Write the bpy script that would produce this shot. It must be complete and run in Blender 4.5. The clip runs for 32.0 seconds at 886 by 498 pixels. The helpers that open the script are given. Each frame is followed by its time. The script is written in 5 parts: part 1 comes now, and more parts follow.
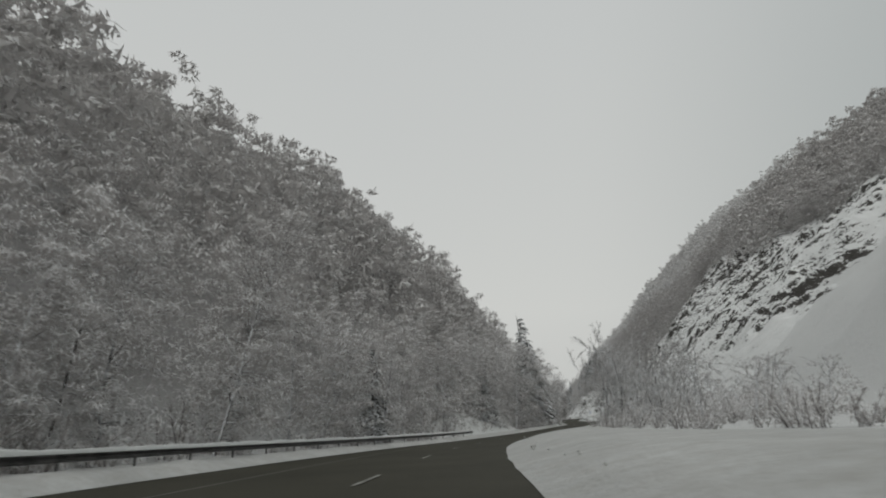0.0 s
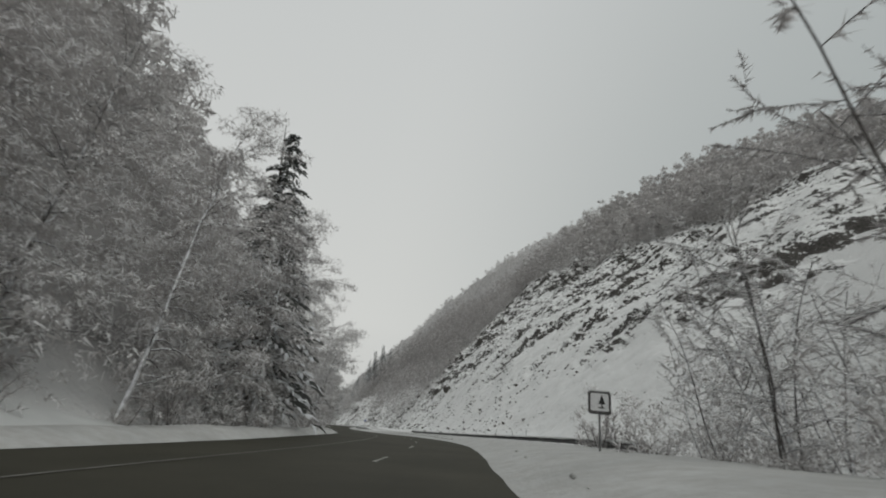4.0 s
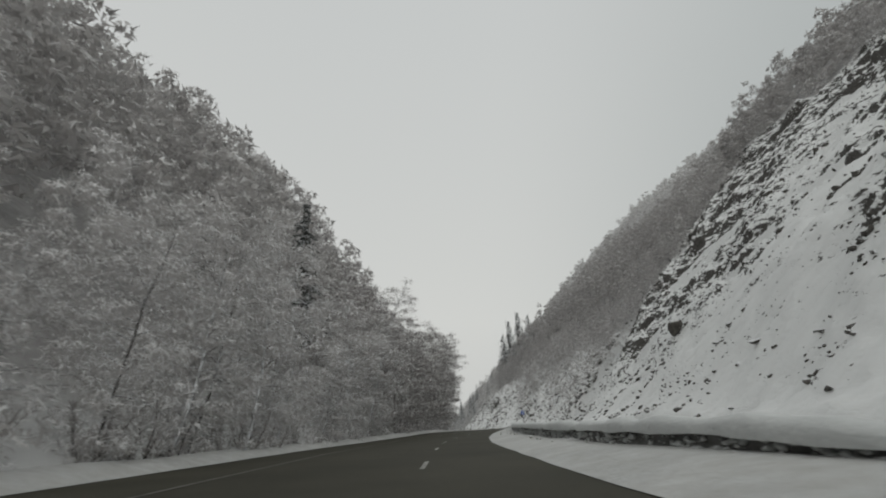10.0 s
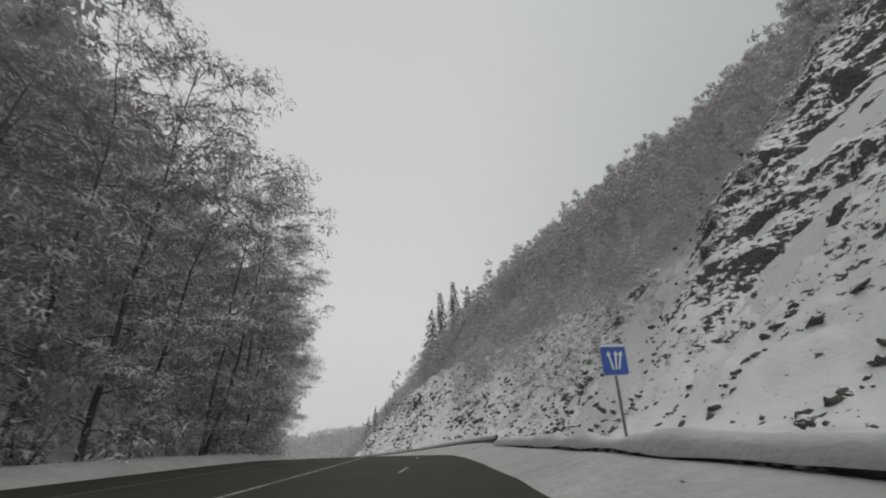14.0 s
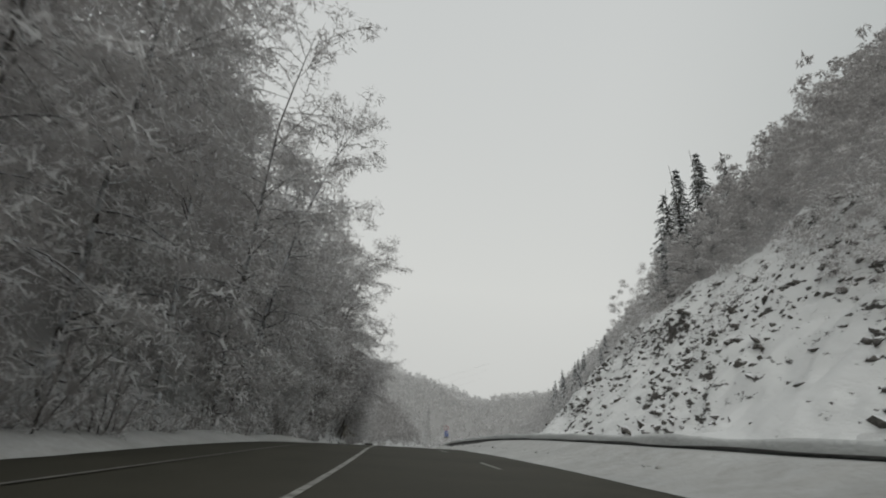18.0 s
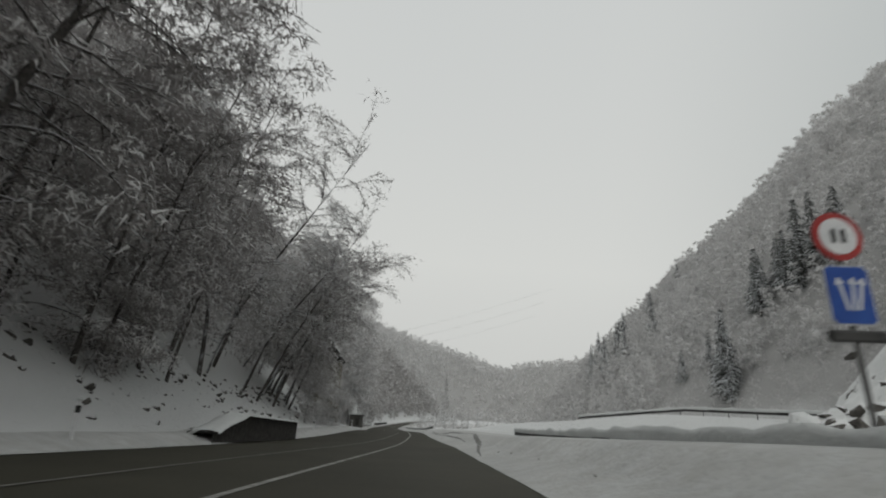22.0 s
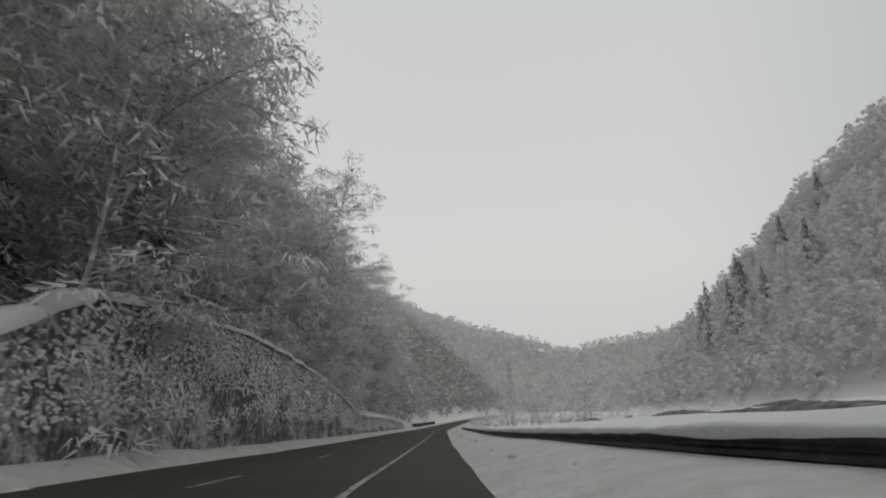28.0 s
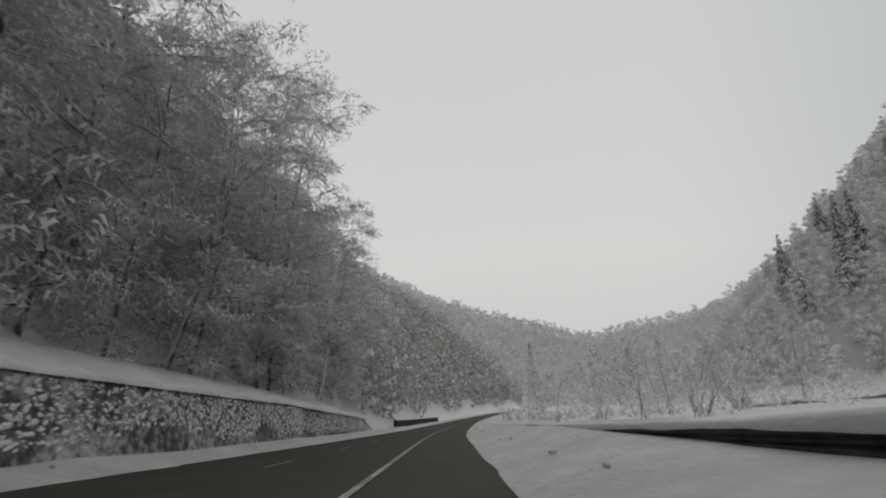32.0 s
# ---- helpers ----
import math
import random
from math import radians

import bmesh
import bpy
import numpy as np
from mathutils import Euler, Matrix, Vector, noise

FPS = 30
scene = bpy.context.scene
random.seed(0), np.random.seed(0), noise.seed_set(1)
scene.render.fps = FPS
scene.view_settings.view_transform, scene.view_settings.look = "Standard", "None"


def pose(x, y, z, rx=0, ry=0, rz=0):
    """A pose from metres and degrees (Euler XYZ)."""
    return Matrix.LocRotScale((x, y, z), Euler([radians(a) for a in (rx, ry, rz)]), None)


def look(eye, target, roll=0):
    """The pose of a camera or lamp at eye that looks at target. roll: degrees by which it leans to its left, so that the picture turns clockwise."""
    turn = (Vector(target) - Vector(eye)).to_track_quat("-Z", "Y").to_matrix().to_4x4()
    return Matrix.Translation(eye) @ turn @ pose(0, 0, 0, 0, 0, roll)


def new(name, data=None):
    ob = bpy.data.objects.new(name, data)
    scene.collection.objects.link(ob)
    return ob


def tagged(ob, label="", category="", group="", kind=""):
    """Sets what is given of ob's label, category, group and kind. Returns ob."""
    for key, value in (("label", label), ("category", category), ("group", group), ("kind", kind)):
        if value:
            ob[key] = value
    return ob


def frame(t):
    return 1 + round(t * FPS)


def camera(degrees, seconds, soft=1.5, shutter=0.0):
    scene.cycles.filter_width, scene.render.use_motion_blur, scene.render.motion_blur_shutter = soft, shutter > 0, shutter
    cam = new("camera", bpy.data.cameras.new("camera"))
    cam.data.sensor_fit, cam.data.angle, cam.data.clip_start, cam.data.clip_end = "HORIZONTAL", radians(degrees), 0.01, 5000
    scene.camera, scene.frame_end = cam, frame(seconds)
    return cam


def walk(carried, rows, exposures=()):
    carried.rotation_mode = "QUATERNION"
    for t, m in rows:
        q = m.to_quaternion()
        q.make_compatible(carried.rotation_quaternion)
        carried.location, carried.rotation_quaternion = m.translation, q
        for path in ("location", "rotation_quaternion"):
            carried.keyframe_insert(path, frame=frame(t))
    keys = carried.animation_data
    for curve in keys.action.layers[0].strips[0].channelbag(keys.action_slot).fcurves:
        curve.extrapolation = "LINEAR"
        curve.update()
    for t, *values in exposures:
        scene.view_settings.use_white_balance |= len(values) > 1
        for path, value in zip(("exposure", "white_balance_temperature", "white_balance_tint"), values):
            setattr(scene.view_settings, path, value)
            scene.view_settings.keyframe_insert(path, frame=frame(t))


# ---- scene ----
# ---- camera and its way ----
PATH = [
    (0.0, 0.00, 0.00, 0.95, -2.15, 22.77, -3.44),
    (0.5, 0.52, 11.39, 1.54, -4.31, 22.63, -3.09),
    (1.0, 1.59, 22.88, 2.11, -7.55, 22.46, -2.75),
    (1.5, 3.33, 34.46, 2.66, -10.78, 22.45, -1.36),
    (2.0, 5.77, 46.06, 3.23, -14.26, 22.59, 0.17),
    (2.5, 8.92, 57.52, 3.81, -17.66, 22.72, 1.13),
    (3.0, 12.60, 68.55, 4.40, -20.56, 22.90, 1.41),
    (3.5, 16.59, 78.93, 5.02, -22.79, 23.25, 3.47),
    (4.0, 20.76, 88.61, 5.65, -25.05, 23.37, 3.15),
    (4.5, 25.01, 97.79, 6.30, -25.92, 23.71, 4.01),
    (5.0, 29.24, 106.96, 6.96, -24.82, 23.26, 2.38),
    (5.5, 33.36, 116.45, 7.63, -23.37, 23.15, 2.08),
    (6.0, 37.31, 126.30, 8.32, -21.62, 23.14, 2.96),
    (6.5, 41.01, 136.47, 9.00, -19.63, 23.35, 5.51),
    (7.0, 44.33, 146.92, 9.68, -16.85, 23.14, 4.75),
    (7.5, 47.18, 157.65, 10.35, -14.16, 22.94, 2.63),
    (8.0, 49.61, 168.69, 11.03, -11.87, 23.08, 1.29),
    (8.5, 51.77, 180.13, 11.75, -10.76, 23.45, -0.26),
    (9.0, 53.88, 192.01, 12.52, -10.69, 23.72, -1.97),
    (9.5, 56.10, 204.35, 13.35, -10.94, 23.55, -2.88),
    (10.0, 58.55, 217.11, 14.21, -12.03, 23.38, -3.16),
    (10.5, 61.34, 230.14, 15.11, -13.38, 23.45, -3.14),
    (11.0, 64.45, 243.12, 16.03, -14.84, 23.31, -2.70),
    (11.5, 67.81, 255.64, 16.97, -16.50, 23.72, -2.57),
    (12.0, 71.33, 267.40, 17.90, -18.05, 23.88, -2.19),
    (12.5, 74.90, 278.31, 18.78, -19.47, 23.81, -2.06),
    (13.0, 78.49, 288.45, 19.60, -20.74, 23.81, -2.24),
    (13.5, 82.06, 298.01, 20.38, -21.45, 23.85, -2.56),
    (14.0, 85.50, 307.29, 21.13, -20.56, 24.00, -2.35),
    (14.5, 88.74, 316.63, 21.84, -18.88, 23.69, -2.39),
    (15.0, 91.65, 326.27, 22.48, -15.96, 22.89, -0.63),
    (15.5, 94.11, 336.31, 23.05, -12.91, 22.25, 0.77),
    (16.0, 96.08, 346.72, 23.51, -9.81, 21.68, 2.61),
    (16.5, 97.52, 357.41, 23.89, -6.73, 21.22, 5.92),
    (17.0, 98.41, 368.27, 24.19, -3.89, 20.79, 5.42),
    (17.5, 98.79, 379.13, 24.45, -1.35, 20.88, 3.69),
    (18.0, 98.75, 389.83, 24.67, 0.53, 20.59, 2.71),
    (18.5, 98.43, 400.22, 24.84, 1.71, 20.35, 1.26),
    (19.0, 97.99, 410.28, 24.97, 2.06, 20.21, -0.23),
    (19.5, 97.50, 420.05, 25.05, 2.47, 19.93, -1.60),
    (20.0, 96.96, 429.74, 25.05, 2.72, 19.72, -1.72),
    (20.5, 96.37, 439.55, 24.95, 2.91, 18.66, -1.65),
    (21.0, 95.71, 449.66, 24.72, 3.31, 18.47, 0.50),
    (21.5, 95.08, 460.16, 24.38, 2.26, 18.06, 1.84),
    (22.0, 94.55, 471.00, 23.96, 2.05, 17.69, 2.59),
    (22.5, 94.04, 481.96, 23.52, 2.05, 17.52, 3.04),
    (23.0, 93.54, 492.69, 23.12, 2.07, 17.41, 2.44),
    (23.5, 93.03, 503.02, 22.75, 2.33, 17.48, 1.92),
    (24.0, 92.51, 512.99, 22.42, 2.45, 17.44, 1.52),
    (24.5, 91.93, 522.85, 22.15, 2.95, 17.45, 1.10),
    (25.0, 91.16, 532.80, 21.94, 4.73, 18.40, 0.52),
    (25.5, 90.11, 542.87, 21.79, 5.89, 18.66, 0.23),
    (26.0, 88.92, 553.05, 21.63, 6.13, 18.42, 0.07),
    (26.5, 87.75, 563.28, 21.41, 5.70, 17.62, -0.05),
    (27.0, 86.58, 573.53, 21.10, 6.12, 17.40, -0.30),
    (27.5, 85.31, 583.82, 20.70, 6.65, 17.36, -0.76),
    (28.0, 83.98, 594.17, 20.27, 6.77, 17.51, -1.96),
    (28.5, 82.60, 604.59, 19.84, 7.03, 17.51, -2.68),
    (29.0, 81.16, 615.17, 19.44, 7.26, 17.33, -2.34),
    (29.5, 79.68, 626.04, 19.10, 7.02, 17.56, -2.56),
    (30.0, 78.21, 637.28, 18.78, 6.65, 17.48, -3.28),
    (30.5, 76.73, 648.83, 18.47, 6.73, 17.53, -3.63),
    (31.0, 75.20, 660.64, 18.14, 6.80, 17.42, -3.68),
    (31.5, 73.61, 672.60, 17.79, 7.03, 17.42, -3.56),
    (32.0, 71.99, 684.65, 17.41, 7.09, 17.42, -3.21),
]


def seat(x, y, z, yaw, pitch, roll):
    return pose(x, y, z, 90 + pitch, 0, yaw) @ pose(0, 0, 0, 0, 0, roll)


cam = camera(82.1, 32.0, soft=2.0, shutter=0.15)
walk(cam, [(row[0], seat(*row[1:])) for row in PATH], [(0.0, -0.13), (2.0, -0.13), (3.5, -0.07), (9.0, -0.04), (11.0, -0.09), (14.0, -0.05), (17.0, -0.03), (20.0, -0.01), (32.0, 0.0)])

# ---- sky and sun: a closed winter overcast ----
SUN_EL, SUN_ROT = radians(27), radians(176)
world = bpy.data.worlds.new("winter_sky")
world.use_nodes = True
scene.world = world
wn, wl = world.node_tree.nodes, world.node_tree.links
wn.clear()
w_out = wn.new("ShaderNodeOutputWorld")
w_sky = wn.new("ShaderNodeTexSky")
w_sky.sky_type, w_sky.sun_disc = "NISHITA", False
w_sky.sun_elevation, w_sky.sun_rotation = SUN_EL, SUN_ROT
w_bg1 = wn.new("ShaderNodeBackground")
w_bg1.inputs["Strength"].default_value = 0.05
wl.new(w_sky.outputs[0], w_bg1.inputs[0])
w_geo = wn.new("ShaderNodeTexCoord")
w_sep = wn.new("ShaderNodeSeparateXYZ")
wl.new(w_geo.outputs["Generated"], w_sep.inputs[0])
w_noise = wn.new("ShaderNodeTexNoise")
w_noise.inputs["Scale"].default_value = 1.3
w_noise.inputs["Detail"].default_value = 3
wl.new(w_geo.outputs["Generated"], w_noise.inputs["Vector"])
w_add = wn.new("ShaderNodeMath")
w_add.operation = "MULTIPLY_ADD"
w_add.inputs[1].default_value = 0.22
wl.new(w_noise.outputs[0], w_add.inputs[0])
wl.new(w_sep.outputs[2], w_add.inputs[2])
w_ramp = wn.new("ShaderNodeValToRGB")
w_ramp.color_ramp.elements[0].position, w_ramp.color_ramp.elements[0].color = 0.10, (0.585, 0.592, 0.575, 1)
w_ramp.color_ramp.elements[1].position, w_ramp.color_ramp.elements[1].color = 0.85, (0.615, 0.635, 0.63, 1)
w_mid = w_ramp.color_ramp.elements.new(0.40)
w_mid.color = (0.682, 0.692, 0.668, 1)
wl.new(w_add.outputs[0], w_ramp.inputs[0])
w_bg2 = wn.new("ShaderNodeBackground")
w_bg2.inputs["Strength"].default_value = 0.96
# darker, bluer sky to the east stands in for lens vignette and windscreen tint
w_east = wn.new("ShaderNodeMapRange")
w_east.interpolation_type = "SMOOTHSTEP"
w_east.inputs["From Min"].default_value, w_east.inputs["From Max"].default_value = 0.25, 0.95
wl.new(w_sep.outputs[0], w_east.inputs["Value"])
w_vignette = wn.new("ShaderNodeMix")
w_vignette.data_type = "RGBA"
wl.new(w_east.outputs[0], w_vignette.inputs[0])
wl.new(w_ramp.outputs[0], w_vignette.inputs[6])
w_vignette.inputs[7].default_value = (0.40, 0.435, 0.435, 1)
wl.new(w_vignette.outputs[2], w_bg2.inputs[0])
w_sum = wn.new("ShaderNodeMixShader")
w_sum.inputs[0].default_value = 0.985
wl.new(w_bg1.outputs[0], w_sum.inputs[1])
wl.new(w_bg2.outputs[0], w_sum.inputs[2])
wl.new(w_sum.outputs[0], w_out.inputs[0])
sun_data = bpy.data.lights.new("sun", "SUN")
sun_data.energy, sun_data.angle, sun_data.color = 1.1, radians(60), (0.985, 0.98, 0.94)
sun = new("sun", sun_data)
sun.matrix_world = look((0, 0, 300), Vector((0, 0, 300)) - Vector((math.sin(SUN_ROT) * math.cos(SUN_EL), math.cos(SUN_ROT) * math.cos(SUN_EL), math.sin(SUN_EL))))


# ---- materials ----
class Mat:
    """A node material with a principled shader and short ways to add nodes."""

    def __init__(self, name, rough=0.8, metal=0.0, spec=0.3):
        self.m = bpy.data.materials.new(name)
        self.m.use_nodes = True
        self.n, self.l = self.m.node_tree.nodes, self.m.node_tree.links
        self.b = self.n["Principled BSDF"]
        self.b.inputs["Roughness"].default_value = rough
        self.b.inputs["Metallic"].default_value = metal
        self.b.inputs["Specular IOR Level"].default_value = spec
        self.coord = self.n.new("ShaderNodeTexCoord").outputs["Object"]

    def wire(self, source, target):
        self.l.new(source, target)

    def stretch(self, sx, sy, sz):
        node = self.n.new("ShaderNodeMapping")
        node.inputs["Scale"].default_value = (sx, sy, sz)
        self.wire(self.coord, node.inputs["Vector"])
        return node.outputs[0]

    def noise(self, scale, detail=4.0, rough=0.55, vector=None):
        node = self.n.new("ShaderNodeTexNoise")
        node.inputs["Scale"].default_value, node.inputs["Detail"].default_value = scale, detail
        node.inputs["Roughness"].default_value = rough
        self.wire(self.coord if vector is None else vector, node.inputs["Vector"])
        return node.outputs[0]

    def math(self, op, a, b=0.0, c=0.0):
        node = self.n.new("ShaderNodeMath")
        node.operation = op
        for i, val in enumerate((a, b, c)):
            if isinstance(val, (int, float)):
                node.inputs[i].default_value = val
            else:
                self.wire(val, node.inputs[i])
        return node.outputs[0]

    def ramp(self, value, *stops):
        node = self.n.new("ShaderNodeValToRGB")
        els = node.color_ramp.elements
        while len(els) < len(stops):
            els.new(0.5)
        for el, (pos, col) in zip(els, stops):
            el.position = pos
            el.color = (*col, 1) if isinstance(col, tuple) else (col, col, col, 1)
        self.wire(value, node.inputs[0])
        return node.outputs[0]

    def mix(self, fac, a, b):
        node = self.n.new("ShaderNodeMix")
        node.data_type = "RGBA"
        if isinstance(fac, (int, float)):
            node.inputs[0].default_value = fac
        else:
            self.wire(fac, node.inputs[0])
        for slot, val in ((6, a), (7, b)):
            if isinstance(val, tuple):
                node.inputs[slot].default_value = (*val, 1)
            else:
                self.wire(val, node.inputs[slot])
        return node.outputs[2]

    def up(self):
        geo = self.n.new("ShaderNodeNewGeometry")
        sep = self.n.new("ShaderNodeSeparateXYZ")
        self.wire(geo.outputs["Normal"], sep.inputs[0])
        return sep.outputs[2]

    def island(self):
        return self.n.new("ShaderNodeNewGeometry").outputs["Random Per Island"]

    def each(self):
        return self.n.new("ShaderNodeObjectInfo").outputs["Random"]

    def attribute(self, name):
        node = self.n.new("ShaderNodeAttribute")
        node.attribute_name = name
        return node.outputs["Fac"]

    def color(self, c):
        if isinstance(c, tuple):
            self.b.inputs["Base Color"].default_value = (*c, 1)
        else:
            self.wire(c, self.b.inputs["Base Color"])
        return self

    def bump(self, height, strength=0.4, dist=0.05):
        node = self.n.new("ShaderNodeBump")
        node.inputs["Strength"].default_value, node.inputs["Distance"].default_value = strength, dist
        self.wire(height, node.inputs["Height"])
        self.wire(node.outputs[0], self.b.inputs["Normal"])
        return self


SNOW, ROCK, BARK = (0.80, 0.82, 0.84), (0.13, 0.12, 0.11), (0.085, 0.07, 0.06)


def make_snow(name, dirt=0.0, low=(0.51, 0.525, 0.52), high=(0.62, 0.635, 0.625)):
    m = Mat(name, 0.65, 0, 0.25)
    big, fine = m.noise(0.35, 5), m.noise(6.0, 5)
    col = m.ramp(big, (0.3, low), (0.7, high))
    if dirt:
        spots = m.ramp(m.noise(1.6, 8, 0.7), (0.5 - dirt * 0.2, (0.0, 0.0, 0.0)), (0.72, (1.0, 1.0, 1.0)))
        col = m.mix(m.math("MULTIPLY", spots, dirt), col, (0.34, 0.33, 0.31))
    return m.color(col).bump(m.math("ADD", m.math("MULTIPLY", big, 3.0), fine), 0.5, 0.12).m


# bank snow: ploughing dirt, and a base colour darkened for shade and vignette
M_SNOW, M_BANK = make_snow("snow"), make_snow("ploughed_snow", 0.75, (0.42, 0.43, 0.425), (0.56, 0.57, 0.56))


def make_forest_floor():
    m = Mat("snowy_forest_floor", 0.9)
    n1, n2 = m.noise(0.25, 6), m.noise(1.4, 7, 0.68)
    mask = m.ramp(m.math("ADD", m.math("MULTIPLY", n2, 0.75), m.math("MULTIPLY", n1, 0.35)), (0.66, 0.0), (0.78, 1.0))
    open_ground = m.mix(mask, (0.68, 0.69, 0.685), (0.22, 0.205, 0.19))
    # grey close to the woods' mean tone, used on the ground below them
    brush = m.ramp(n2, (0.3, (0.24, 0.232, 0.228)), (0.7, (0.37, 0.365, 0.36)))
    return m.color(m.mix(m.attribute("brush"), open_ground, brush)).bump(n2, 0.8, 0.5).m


M_FLOOR = make_forest_floor()


def make_rock_face():
    m = Mat("snowed_rock_face", 0.85)
    tilt = m.n.new("ShaderNodeMapping")
    tilt.inputs["Rotation"].default_value = (0.75, 0.35, 0.3)
    tilt.inputs["Scale"].default_value = (1.0, 0.8, 1.6)
    m.wire(m.coord, tilt.inputs["Vector"])
    fine = m.noise(0.75, 9, 0.68, tilt.outputs[0])
    steep = m.math("ADD", m.up(), m.math("MULTIPLY", m.math("SUBTRACT", fine, 0.5), 2.3))
    steep = m.math("SUBTRACT", steep, m.math("MULTIPLY", m.attribute("bare"), 0.40))
    mask = m.ramp(steep, (0.14, 1.0), (0.20, 0.0))
    rock = m.ramp(m.noise(2.5, 8, 0.7), (0.3, (0.03, 0.029, 0.027)), (0.55, (0.085, 0.08, 0.074)), (0.8, (0.2, 0.19, 0.175)))
    return m.color(m.mix(mask, (0.74, 0.75, 0.745), rock)).bump(fine, 0.5, 0.5).m


M_FACE = make_rock_face()


def make_rock():
    m = Mat("dark_rock_with_snow", 0.85)
    fine = m.noise(3.0, 7, 0.65)
    mask = m.ramp(m.math("ADD", m.up(), m.math("MULTIPLY", fine, 0.5)), (0.85, 0.0), (1.05, 1.0))
    rock = m.ramp(fine, (0.3, (0.045, 0.042, 0.04)), (0.6, (0.12, 0.112, 0.10)), (0.8, (0.22, 0.21, 0.19)))
    return m.color(m.mix(mask, rock, (0.70, 0.71, 0.715))).bump(fine, 0.8, 0.15).m


M_ROCK = make_rock()


def make_rubble():
    m = Mat("snow_packed_rubble", 0.85)
    fine, patch = m.noise(3.5, 6, 0.65), m.noise(0.5, 3)
    load = m.math("ADD", m.math("MULTIPLY", m.up(), 0.35), m.math("ADD", m.math("MULTIPLY", fine, 0.8), m.math("MULTIPLY", patch, 0.5)))
    stone = m.ramp(fine, (0.3, (0.06, 0.058, 0.055)), (0.7, (0.22, 0.215, 0.205)))
    return m.color(m.mix(m.ramp(load, (0.40, 0.0), (0.62, 1.0)), stone, (0.72, 0.73, 0.725))).bump(fine, 0.8, 0.1).m


M_RUBBLE = make_rubble()


def make_blown_render():
    m = Mat("render_with_blown_snow", 0.85)
    big, fine = m.noise(0.35, 4), m.noise(2.6, 7, 0.68)
    load = m.math("ADD", m.math("MULTIPLY", big, 0.6), m.math("MULTIPLY", fine, 0.7))
    wall = m.ramp(fine, (0.35, (0.05, 0.049, 0.047)), (0.7, (0.21, 0.207, 0.2)))
    return m.color(m.mix(m.ramp(load, (0.60, 0.0), (0.80, 0.8)), wall, (0.62, 0.63, 0.625))).bump(fine, 0.6, 0.1).m


M_BLOWN = make_blown_render()


def make_asphalt():
    m = Mat("wet_winter_asphalt", 0.75, 0, 0.15)
    grain, patch = m.noise(60, 3), m.noise(0.25, 5)
    col = m.ramp(m.math("ADD", m.math("MULTIPLY", grain, 0.25), m.math("MULTIPLY", patch, 0.75)), (0.3, (0.032, 0.0305, 0.022)), (0.7, (0.056, 0.053, 0.039)))
    return m.color(col).bump(grain, 0.25, 0.01).m


M_ASPHALT = make_asphalt()


def make_paint(name="worn_road_paint", bright=(0.40, 0.40, 0.37)):
    m = Mat(name, 0.7)
    wear = m.ramp(m.noise(2.2, 8, 0.75), (0.36, 0.0), (0.6, 1.0))
    return m.color(m.mix(wear, (0.075, 0.073, 0.065), bright)).m


M_PAINT = make_paint()
M_OLD_PAINT = make_paint("faded_road_paint", (0.21, 0.205, 0.185))


def make_bark(name="bark_with_blown_snow", low=0.48):
    m = Mat(name, 0.9)
    n1, n2 = m.noise(1.7, 6, 0.65), m.noise(9, 4)
    mask = m.ramp(m.math("ADD", m.math("MULTIPLY", m.up(), 0.6), n1), (low, 0.0), (low + 0.28, 1.0))
    bark = m.ramp(n2, (0.3, (0.04, 0.036, 0.034)), (0.7, (0.13, 0.118, 0.11)))
    return m.color(m.mix(mask, bark, (0.72, 0.74, 0.76))).bump(n2, 0.6, 0.04).m


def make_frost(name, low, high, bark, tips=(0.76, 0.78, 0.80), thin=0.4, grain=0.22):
    """Snow-laden twigs: snow on what faces up, bark below, loaded bough by bough; the strong contrast also paints lit
    tops and shaded gaps.
    """
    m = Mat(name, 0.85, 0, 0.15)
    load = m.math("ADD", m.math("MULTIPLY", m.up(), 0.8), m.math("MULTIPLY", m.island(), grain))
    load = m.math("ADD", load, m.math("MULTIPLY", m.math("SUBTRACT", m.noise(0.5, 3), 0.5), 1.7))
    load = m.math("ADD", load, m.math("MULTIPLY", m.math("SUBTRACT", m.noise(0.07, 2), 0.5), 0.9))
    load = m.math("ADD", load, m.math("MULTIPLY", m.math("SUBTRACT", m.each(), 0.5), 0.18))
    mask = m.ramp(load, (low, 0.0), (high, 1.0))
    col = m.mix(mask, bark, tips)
    m.color(col)
    back = m.n.new("ShaderNodeBsdfTranslucent")
    m.wire(col, back.inputs["Color"])
    both = m.n.new("ShaderNodeMixShader")
    both.inputs[0].default_value = thin
    m.wire(m.b.outputs[0], both.inputs[1])
    m.wire(back.outputs[0], both.inputs[2])
    m.wire(both.outputs[0], m.n["Material Output"].inputs["Surface"])
    return m.m


M_BARK = make_bark(low=0.60)
M_WHITE_BARK = make_bark("bark_plastered_with_snow", 0.36)
M_TWIG = make_frost("frosted_twigs", -0.80, 0.42, (0.46, 0.44, 0.432), (0.92, 0.92, 0.92), 0.55)
# rime whitened further in colour, for haze and to offset crown shade
M_WHITENED_RIME = make_frost("thick_rime_on_twigs", -0.85, 0.36, (0.54, 0.522, 0.515), (0.93, 0.93, 0.93), 0.55)
M_THIN = make_frost("thinly_snowed_twigs", -0.70, 0.55, (0.33, 0.31, 0.303), (0.91, 0.905, 0.90), 0.55)
M_NEEDLE = make_frost("snowy_needles", -0.05, 0.60, (0.15, 0.155, 0.146))
